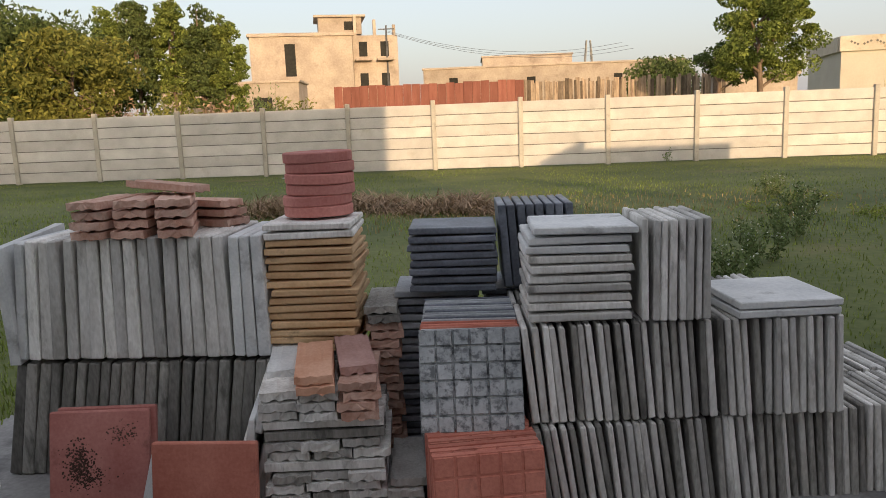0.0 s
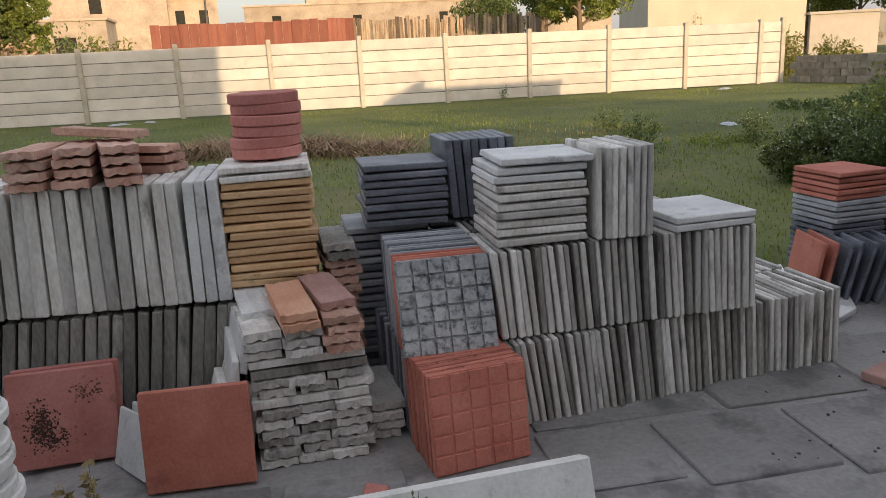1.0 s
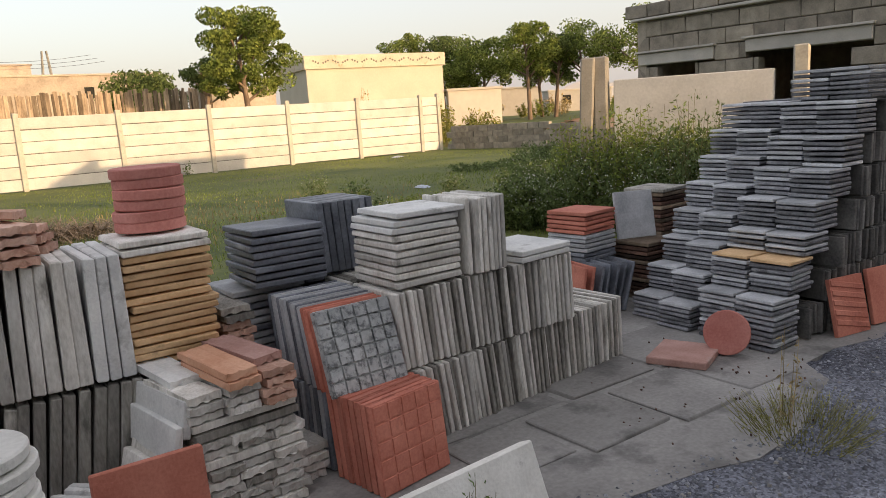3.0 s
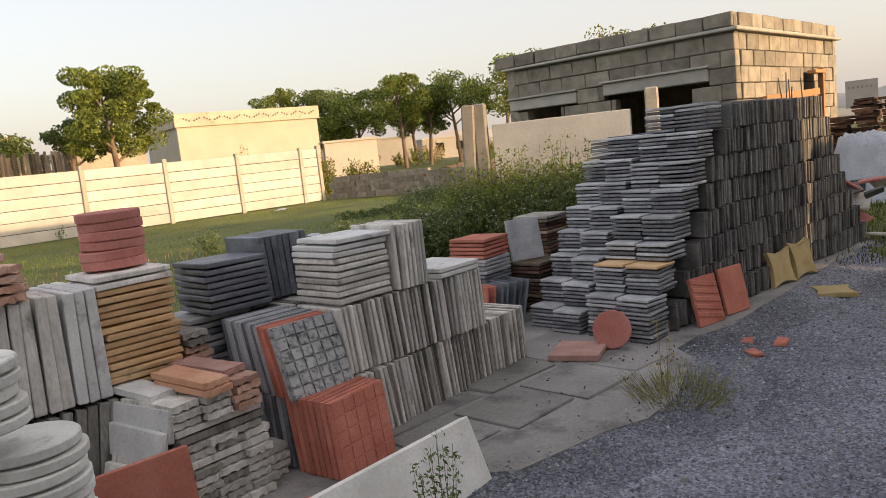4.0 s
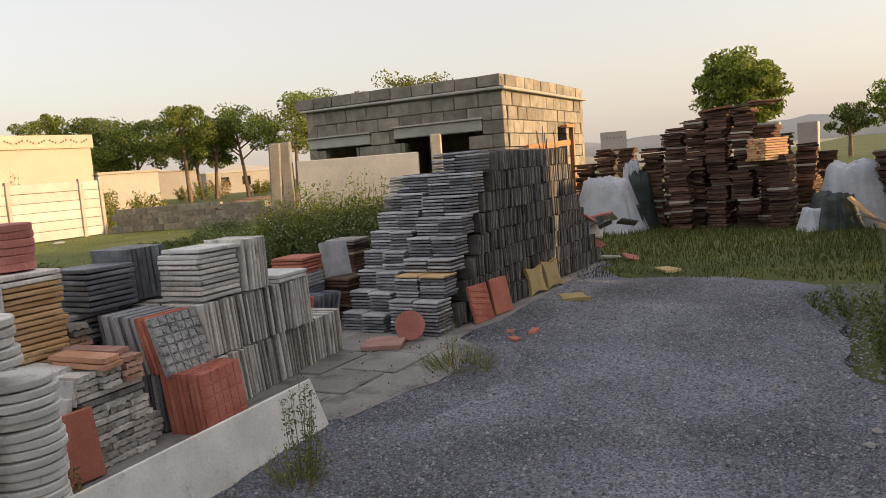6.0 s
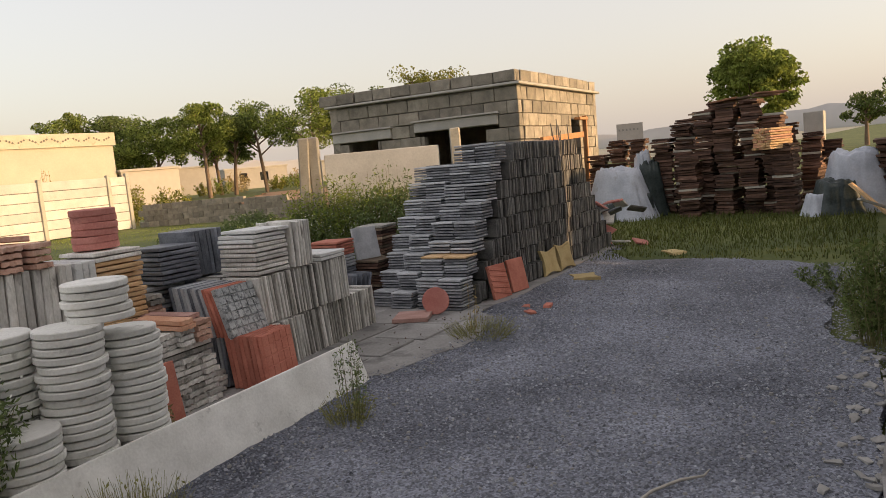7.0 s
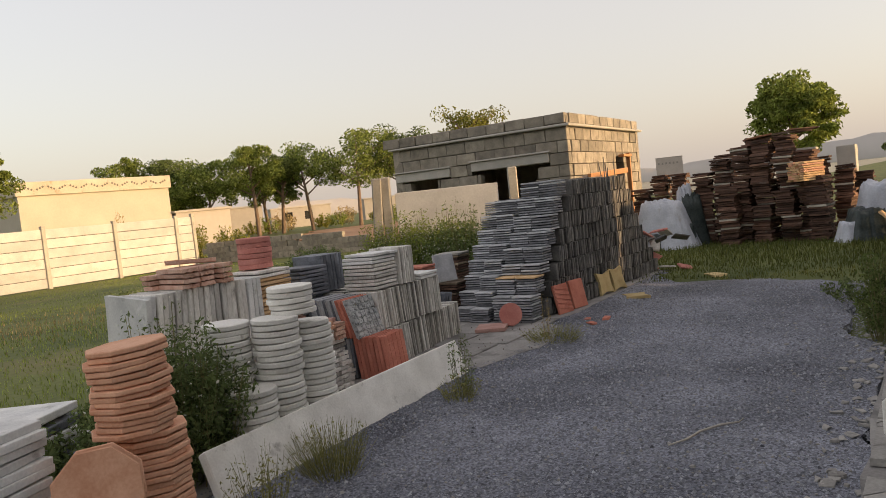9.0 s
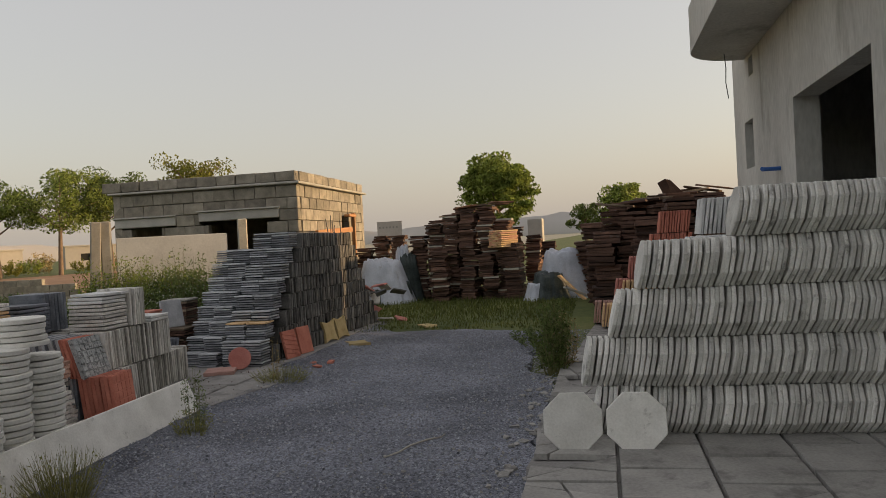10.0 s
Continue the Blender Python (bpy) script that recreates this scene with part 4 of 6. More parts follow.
def strip_block():
    """Grey split-face strips laid in courses, red and ochre ones on top."""
    b = thing("strip_stack", "stack of grey split-face cement strips", "tile stack", (4.098, 4.235, 0), 4, "strip stacks")
    mix = lambda: M_CEMENT_DK if RNG.random() < 0.15 else M_CEMENT
    for c in range(11):
        z = c * 0.0298
        back = 0.005 * c
        if c in (6, 9, 10):
            for k in range(3):
                place("strip", LONG[(c + k) % 3], mix(), b, pose(0.006 + J(-.008, .008), -0.10 + back + k * 0.1, z, 0, 0, 90 + J(-1.5, 1.5)))
        else:
            for k in range(4 if c < 4 else 3):
                deep = 0.07 if k == 3 else 0.0
                place("strip", STRIPS[(c + k) % 5], mix(), b, pose(-0.112 + k * 0.113 + J(-.007, .007) + 0.02 * (c % 2), back + deep + J(-.012, .012), z, 0, 0, J(-2, 2)))
    for k in range(3):
        z = 0.3285 + k * 0.0298
        place("strip", STRIPS[k % 5], M_CEMENT, b, pose(-0.128 + J(-.005, .005), 0.05 + J(-.01, .01), z, 0, 0, 4 + J(-3, 3)))
        place("strip", STRIPS[(k + 1) % 5], mix(), b, pose(-0.014 + J(-.005, .005), 0.04 + J(-.01, .01), z, 0, 0, 3 + J(-3, 3)))
    place("strip", STRIPS[3], M_CEMENT_PALE, b, pose(-0.135, 0.19, 0.418, 3, 0, 6))
    r = thing("strip_stack", "stack of orange-red split-face strips", "tile stack", (4.204, 4.262, 0.329), 7, "strip stacks")
    for k in range(4):
        place("strip", STRIPS[(k + 2) % 5], M_BRICKY, r, pose(J(-.005, .005), J(-.01, .01), k * 0.0295, 0, 0, J(-3, 3)))
    t = thing("strip_stack", "orange-tan and pink split-face strips on a stack", "tile stack", (4.115, 4.285, 0.4215), 12, "strip stacks")
    place("strip", STRIPS[0], M_TERRA, t, pose(-0.045, -0.03, 0.0, 3, 0, J(-2, 2)))
    place("strip", STRIPS[1], M_TERRA, t, pose(-0.048, -0.02, 0.029, 3, 0, J(-2, 2)))
    place("strip", STRIPS[2], M_DUSTPINK, t, pose(0.075, 0.03, 0.029, 2, 0, J(-2, 2)))
    side = thing("leaning_slabs", "grey strips on edge leaning on the strip stack", "slabs", (3.845, 4.30, 0), 0)
    for k in range(2):
        place("slab", box_mesh(0.024, 0.33, 0.115, 0.003, 0.006, k), M_CEMENT_PALE, side, pose(0.048 - k * 0.03, 0.0, 0.285 - 0.07 * k, 0, 8, 9 + J(-3, 3)))
    for k in range(4):
        place("slab", box_mesh(0.026, 0.31, 0.27 - 0.02 * k, 0.003, 0.008, k), M_CEMENT, side, pose(0.035 - k * 0.034, 0.0 - 0.01 * k, 0, 0, 9 + 3 * k, 12 + J(-4, 4)))
    upright = thing("leaning_slabs", "pale broken slabs behind a red plate", "slabs", (3.60, 4.16, 0), 0)
    for k in range(4):
        place("slab", box_mesh(0.024, 0.22, 0.185, 0.003, 0.012, k), M_CEMENT_PALE, upright, pose(k * 0.032 - 0.03, 0.02 * k, 0, -6, 12, 30))
    plate = box_mesh(0.305, 0.026, 0.295, 0.004, 0.001)
    solid("red_plate", plate, M_RED, "plain red cement slab leaning upright", "slab", pose(3.785, 4.022, 0.004, -9, 0, -1.5), "leaning red slabs")
    rough = thing("red_plate", "dull red slab with crusted dark patches leaning upright", "slab", (3.36, 4.26, 0.01), 8, "leaning red slabs")
    place("slab", plate, M_REDDK, rough, pose(0, 0, 0, -11, 2, 0))
    place("slab", plate, M_REDDK, rough, pose(0.012, 0.034, 0.0, -11, 2, 0))
    r2 = random.Random(17)
    verts, faces = [], []
    for cx, cz, sx, sz, n in ((-0.06, 0.13, 0.022, 0.032, 420), (-0.03, 0.09, 0.03, 0.02, 160), (0.075, 0.22, 0.022, 0.014, 120)):
        for _ in range(n):
            x, z, s = r2.gauss(cx, sx), r2.gauss(cz, sz), r2.uniform(0.001, 0.0034)
            o = len(verts)
            verts += [(x - s, -0.0132, z - s), (x + s, -0.0132, z - s * 0.7), (x + s * 0.6, -0.0132, z + s), (x - s, -0.0132, z + s * 0.8), (x, -0.0132 - s * 0.9, z)]
            faces += [(o, o + 1, o + 4), (o + 1, o + 2, o + 4), (o + 2, o + 3, o + 4), (o + 3, o, o + 4)]
    place("crust", quad_mesh("crust", verts, faces), M_BROWN_DK, rough, pose(0, 0, 0, -11, 2, 0), "dark crumbly crust")["kind"] = "stuff"
    chips = thing("brick_bits", "broken red strip pieces on the concrete", "rubble", (4.1, 3.72, 0))
    for x, y, t in ((0.0, 0.0, 30), (0.16, 0.12, 70), (0.26, 0.05, 10), (-0.2, 0.1, 45)):
        place("piece", box_mesh(0.09, 0.055, 0.022, 0.003, 0.012, int(t)), M_REDDK, chips, pose(x, y, 0.004, 0, 0, t))
    small = thing("strip_stack", "tall stack of brown strips capped with grey", "tile stack", (4.235, 4.66, 0.0), 5, "strip stacks")
    for k in range(19):
        place("strip", STRIPS[k % 5], M_BRICKY if k < 17 else M_CEMENT_DK, small, pose(J(-.01, .01), J(-.01, .01), k * 0.03, 0, 0, J(-4, 4)))


strip_block()


def white_discs():
    d, n = disc_mesh(0.122, 0.0262), 0
    for x, y, z, count, label in [(3.10, 3.575, 0, 18, "tall"), (2.94, 3.76, 0, 18, "tall"), (3.36, 3.59, 0, 17, "tall"), (2.86, 3.54, 0, 10, "short"), (3.245, 3.585, 0.678, 4, "upper")]:
        label = {"tall": "tall stack of round white cement discs", "short": "short stack of round white cement discs", "upper": "small stack of white discs resting on two others"}[label]
        t = thing("disc_stack", label, "tile stack", (x, y, z), 0, "white disc stacks")
        for k in range(round(count * 0.0375 / 0.0313)):
            place("disc", d, M_WHITE, t, pose(J(-.008, .008), J(-.008, .008), k * 0.0313, J(-1.2, 1.2), J(-1.2, 1.2), J(0, 90)))


white_discs()

solid("concrete_plank", box_mesh(2.36, 0.04, 0.28, 0.006, 0.006), M_WHITE, "long pale concrete plank tilted on its edge", "plank", pose(3.60, 3.39, -0.055, -22, 0, 4.2))


def octagon_mesh(size, thick):
    h, k = size / 2, size / 2 * math.tan(math.pi / 8)
    ring = [(h, -k), (h, k), (k, h), (-k, h), (-h, k), (-h, -k), (-k, -h), (k, -h)]
    b = 0.004
    verts, faces = [], []
    for f, y in ((1 - b / h, 0), (1, b), (1, thick - b), (1 - b / h, thick)):
        verts += [(x * f, y, z * f + h) for x, z in ring]
    for n in range(3):
        faces += [(n * 8 + k, n * 8 + (k + 1) % 8, (n + 1) * 8 + (k + 1) % 8, (n + 1) * 8 + k) for k in range(8)]
    faces += [tuple(range(8))[::-1], tuple(range(24, 32))]
    bm = bmesh.new()
    vs = [bm.verts.new(v) for v in verts]
    for f in faces:
        bm.faces.new([vs[i] for i in f])
    bmesh.ops.recalc_face_normals(bm, faces=bm.faces)
    return mesh_from(bm, "octagon")


def octagons():
    oct_white = octagon_mesh(0.268, 0.0222)
    h = 0.264
    starts = [0.68, 0.72, 0.56, 0.40, -0.10]
    for lv, y0 in enumerate(starts):
        t = thing("octagon_row", "row of white octagonal slabs standing on edge", "tile stack", (4.09 + lv * 0.008, y0, lv * h), 0, "octagon rows")
        n = int((y0 + 1.16) / 0.0287)
        for k in range(n):
            place("octagon", oct_white, M_OCTAGON, t, pose(0.02 * math.sin(k * 0.17 + lv) + J(-.011, .011), -k * 0.0287 - 0.035 + J(-.002, .002), 0.0, J(-1.6, 1.6) + 12, J(-1, 1), J(-2, 2) + 3))
    for y, tilt in ((0.745, -13), (0.425, -12)):
        solid("octagon_slab", octagon_mesh(0.30, 0.033), M_WHITE, "white octagonal slab leaning against the row", "slab", pose(3.70, y, 0.0, 0, 0, -88) @ pose(0, 0, 0, tilt, 0, 0), "leaning octagons")
    terra = octagon_mesh(0.282, 0.0200)
    t = thing("octagon_stack", "stack of terracotta octagonal slabs", "tile stack", (2.045, 3.255, 0), 14, "octagon stacks")
    for k in range(33):
        x = 0.034 if k < 19 else -0.022
        place("octagon", terra, M_TERRA, t, pose(x + J(-.011, .011), J(-.011, .011), k * 0.0238, 90 + J(-1.2, 1.2) - (2.5 if k > 24 else 0), (-2.5 if k > 24 else 0), J(-2, 2)) @ pose(0, 0, -0.141))
    prop = thing("slab_stack", "low stack of pale slabs under leaning octagons", "tile stack", (1.76, 3.12, 0), -28, "tile stacks")
    pile_up(prop, "slab", box_mesh(0.30, 0.24, 0.03, 0.003, 0.003), M_CEMENT_PALE, 6, (0, 0, 0), 0.033, 0, 2)
    for k in range(2):
        solid("octagon_slab", terra, M_TERRA, "terracotta octagon leaning on its stack", "slab", pose(1.735 + 0.035 * k, 3.06 + 0.03 * k, 0.197, -13, 0, -28 + 5 * k), "leaning terracotta octagons")


octagons()


def dark_stack():
    """The tall stack of small dark tiles: stepped flat piles at the near end, rows on edge along the drive."""
    lv = 0.16
    flat = [box_mesh(0.203, 0.205, 0.0160, 0.003, 0.0024, k) for k in range(4)]
    tops_a = [0.138 + 0.143 * k for k in range(8)]
    tops_b = [0.252, 0.418, 0.526, 0.670, 0.812, 0.968, 1.136, 1.300]
    inner_v, inner_f = [], []
    for run, ys, tops, x0 in (("near the lawn", (4.610, 4.385), tops_a, 6.60), ("beside the drive", (4.130, 3.905), tops_b, 6.52)):
        low = 0.0
        for k, top in enumerate(tops):
            for c, y in enumerate(ys):
                pile = thing("dark_tile_pile", f"step of flat dark grey tiles {run}", "tile stack", (x0 + 0.118 * k + 0.106 - (0.075 if tops is tops_a else 0.03) * c + J(-.016, .016), y, low), J(-2, 2), "dark tile piles")
                n = round((top - low) / 0.0246)
                pitch = (top - low) / n
                for m in range(n):
                    # Each pile's top tile is paler, painting the sky's light on upper faces.
                    mm = M_OCHRE if (tops is tops_b and k == 1 and m > n - 2) else (M_SLATE if m == n - 1 or J(0, 1) < 0.18 else M_DARKTILE)
                    place("tile", flat[RNG.randrange(4)], mm, pile, pose(J(-.007, .007), J(-.006, .006), m * pitch, J(-.7, .7), J(-.7, .7), J(-3, 3)))
            a, b = x0 + 0.118 * k + 0.215, 10.05 - 0.13 * k
            o = len(inner_v)
            y0, y1 = ys[1] - 0.10 + (0.22 if tops is tops_b else 0.0), ys[0] + 0.10
            inner_v += [(x, y, z) for z in (low, top - 0.002) for x, y in ((a, y0), (b, y0), (b, y1), (a, y1))]
            inner_f += [(o, o + 3, o + 2, o + 1), (o + 4, o + 5, o + 6, o + 7), (o, o + 1, o + 5, o + 4), (o + 1, o + 2, o + 6, o + 5), (o + 2, o + 3, o + 7, o + 6), (o + 3, o, o + 4, o + 7)]
            low = top
    core = thing("dark_tile_core", "packed dark grey tiles inside the stack", "tile stack", (0, 0, 0), 0, "dark tile stacks")
    place("inner_tiles", quad_mesh("inner_tiles", inner_v, inner_f), M_DARKTILE, core)
    side = thing("dark_tile_rows", "rows of small dark tiles on edge, eight high", "tile stack", (0, 0, 0), 0, "dark tile stacks")
    edge = box_mesh(0.0175, 0.22, 0.152, 0.003, 0.0015)
    ev = [tuple(v.co) for v in edge.vertices]
    ef = [tuple(p.vertices) for p in edge.polygons]
    joined_v, joined_f = [], []
    for k in range(8):
        x = 6.80 + 0.118 * k
        far = 10.22 - 0.135 * k
        lean, push = 0.0, 0.0
        while x < far:
            lean = lean * 0.88 + J(-2.6, 2.6)
            if J(0, 1) < 0.09:
                push = J(-0.018, 0.014)
            m = pose(x, 3.90 + push + 0.018 * math.sin(x * 3 + k) + J(-.013, .013), k * lv + J(-.002, .012), 0, lean, J(-3, 3))
            if x < 7.75:
                place("tile", edge, M_DARKSIDE, side, m)
            else:
                o = len(joined_v)
                joined_v += [m @ Vector(v) for v in ev]
                joined_f += [tuple(i + o for i in f) for f in ef]
            x += 0.0222 + (J(0, .018) if J(0, 1) < 0.12 else 0)
    rest = place("tile_rest", quad_mesh("tile_rest", joined_v, joined_f), M_DARKTILE_J, side)
    rest["kind"] = "stuff"


dark_stack()


def leaning_bits():
    tile = box_mesh(0.235, 0.022, 0.285, 0.003, 0.0015)
    solid("red_tile", ribbed_mesh(), M_RED, "red slab with slanting grooves leaning upright", "slab", pose(7.03, 3.695, 0.0, -13, 0, -10), "red slabs by the dark stack")
    solid("red_tile", tile, M_RED, "plain red slab leaning on the dark stack", "slab", pose(7.34, 3.68, 0.0, -12, 0, -10), "red slabs by the dark stack")
    m = star_mesh()
    for x, y, lean in ((8.17, 3.70, -12), (8.50, 3.67, -13), (8.58, 3.72, -11)):
        solid("star_paver", m, M_YELLOW, "yellow scalloped paver leaning upright", "paver", pose(x, y, 0.0, lean, 0, -8), "yellow pavers")
    solid("star_paver", m, M_YELLOW, "yellow scalloped paver lying flat", "paver", pose(8.15, 3.40, -0.01, 90, 0, 30) @ pose(0, -0.03, -0.12), "yellow pavers")
    d = disc_mesh(0.105, 0.03)
    solid("red_disc", d, M_REDDK, "round dull-red disc leaning on the tiles", "slab", Matrix.Translation((6.36, 3.955, 0.104)) @ Vector((-0.86, -0.45, 0.22)).to_track_quat("Z", "Y").to_matrix().to_4x4())
    solid("red_slab", box_mesh(0.29, 0.27, 0.035, 0.004, 0.002), M_DUSTPINK, "dusty dull-red slab lying flat on concrete", "slab", pose(6.18, 4.06, 0.0, 0, 0, 22))
    bits = thing("brick_bits", "broken red tile pieces on the gravel", "rubble", (0, 0, 0))
    for x, y, t in ((6.85, 3.42, 20), (6.66, 3.30, 60), (6.9, 3.25, 10), (7.0, 3.5, 40)):
        place("piece", box_mesh(0.09, 0.06, 0.025, 0.003, 0.008, int(t)), M_RED, bits, pose(x, y, ROAD_Z, 0, 0, t))
    crumbs = thing("clods", "small dark clods strewn on the concrete", "debris", kind="stuff")
    r = random.Random(8)
    for _ in range(46):
        s = r.uniform(0.008, 0.022)
        place("clod", box_mesh(0.009, 0.008, 0.006, 0.002, 0.003, r.randrange(4)), M_BROWN_DK, crumbs, pose(r.uniform(5.3, 6.5), 3.75 + r.gauss(0, 0.25), 0.006, r.uniform(0, 90), r.uniform(0, 90), 0))
    pts = [(3.70, 1.76, -0.035), (3.80, 1.70, -0.032), (3.92, 1.67, -0.03), (4.04, 1.60, -0.03), (4.10, 1.53, -0.03), (4.16, 1.52, -0.028)]
    v, f = tube(pts, [0.004, 0.006, 0.006, 0.006, 0.005, 0.002], 6)
    solid("dead_stick", quad_mesh("dead_stick", v, f, True), M_BONE, "bent pale dead stick on the gravel", "stick")


def ribbed_mesh():
    verts, faces = [], []

    def cube(a, b, c):
        o = len(verts)
        verts.extend(a)
        verts.extend(b)
        faces.extend([(o + 3, o + 2, o + 1, o), (o + 4, o + 5, o + 6, o + 7)] + [(o + k, o + (k + 1) % 4, o + 4 + (k + 1) % 4, o + 4 + k) for k in range(4)])

    w, h = 0.118, 0.285
    cube([(-w, 0.022, 0), (w, 0.022, 0), (w, 0.022, h), (-w, 0.022, h)], [(-w, 0, 0), (w, 0, 0), (w, 0, h), (-w, 0, h)], 0)
    for k in range(5):
        z = 0.01 + k * 0.048
        cube([(-w + .004, 0.001, z + 0.05), (w - .004, 0.001, z), (w - .004, 0.001, z + 0.03), (-w + .004, 0.001, z + 0.08)],
             [(-w + .006, -0.006, z + 0.054), (w - .006, -0.006, z + 0.004), (w - .006, -0.006, z + 0.026), (-w + .006, -0.006, z + 0.076)], 0)
    bm = bmesh.new()
    vs = [bm.verts.new(v) for v in verts]
    for f in faces:
        bm.faces.new([vs[i] for i in f])
    bmesh.ops.recalc_face_normals(bm, faces=bm.faces)
    return mesh_from(bm, "ribbed_slab")


def star_mesh():
    """A paver with four corner points and scooped sides."""
    h, pts = 0.145, []
    corners = [(-h, 0), (h, 0), (h, 1.75 * h), (-h, 1.75 * h)]
    for a, b in zip(corners, corners[1:] + corners[:1]):
        for k in range(6):
            t = k / 6
            x, z = a[0] + (b[0] - a[0]) * t, a[1] + (b[1] - a[1]) * t
            dip = 0.028 * math.sin(math.pi * t)
            pts.append((x * (1 - dip / h) if abs(a[0] - b[0]) < 1e-6 else x, z + (dip if a[1] < h and b[1] < h else (-dip if a[1] > h and b[1] > h else 0))))
    bm = bmesh.new()
    face = bm.faces.new([bm.verts.new((x, 0, z)) for x, z in pts])
    ext = bmesh.ops.extrude_face_region(bm, geom=[face])
    bmesh.ops.translate(bm, verts=[v for v in ext["geom"] if isinstance(v, bmesh.types.BMVert)], vec=(0, 0.03, 0))
    bmesh.ops.recalc_face_normals(bm, faces=bm.faces)
    return mesh_from(bm, "star_paver")


leaning_bits()


def back_stacks():
    a = thing("slab_stack", "red slabs stacked on dark slabs", "tile stack", (6.66, 5.16, 0), 5, "tile stacks")
    pile_up(a, "slab", M_FLAT, lambda k: M_RED if k > 15 else (M_SLATE if k > 11 else M_BLACK), 21, (0, 0, 0), 0.0272)
    b = thing("slab_row", "dark and red slabs on edge on the concrete", "tile stack", (6.36, 5.0, 0), -12, "tile stacks")
    along(b, "slab", M_EDGE, lambda k: M_RED if k < 2 else M_BLACK, 7, (0, 0), (0.05, 0), 0, 0, (10, 16))
    c = thing("slab_stack", "flat stack of brownish slabs", "tile stack", (7.02, 4.98, 0), 0, "tile stacks")
    pile_up(c, "slab", M_FLAT, lambda k: M_WOODFENCE if k % 4 == 0 else M_BROWN, 13, (0, 0, 0), 0.0272)
    d = thing("slab_stack", "tall flat stack of brown slabs", "tile stack", (7.36, 5.16, 0), 4, "tile stacks")
    pile_up(d, "slab", M_FLAT, lambda k: M_CEMENT_DK if k == 22 else (M_BROWN if k % 3 else M_WOODFENCE), 23, (0, 0, 0), 0.0275)
    solid("grey_slab", box_mesh(0.26, 0.02, 0.29, 0.003, 0.002), M_SLATE, "bluish-grey slab leaning on a stack", "slab", pose(6.98, 5.0, 0.355, -12, 0, -20))
    solid("broken_slab", box_mesh(0.22, 0.16, 0.025, 0.003, 0.02, 3), M_CEMENT_PALE, "broken pale slab on the concrete", "slab", pose(6.32, 4.72, 0.0, 0, 0, 30), "broken slabs")
    solid("broken_slab", box_mesh(0.14, 0.12, 0.025, 0.003, 0.02, 4), M_CEMENT_PALE, "small broken pale slab piece", "slab", pose(6.46, 4.88, 0.0, 0, 0, 70), "broken slabs")
    solid("broken_slab", box_mesh(0.28, 0.02, 0.24, 0.003, 0.02, 5), M_CEMENT_PALE, "pale slab leaning on the row", "slab", pose(6.16, 4.66, 0.0, -25, 0, 70), "broken slabs")


back_stacks()


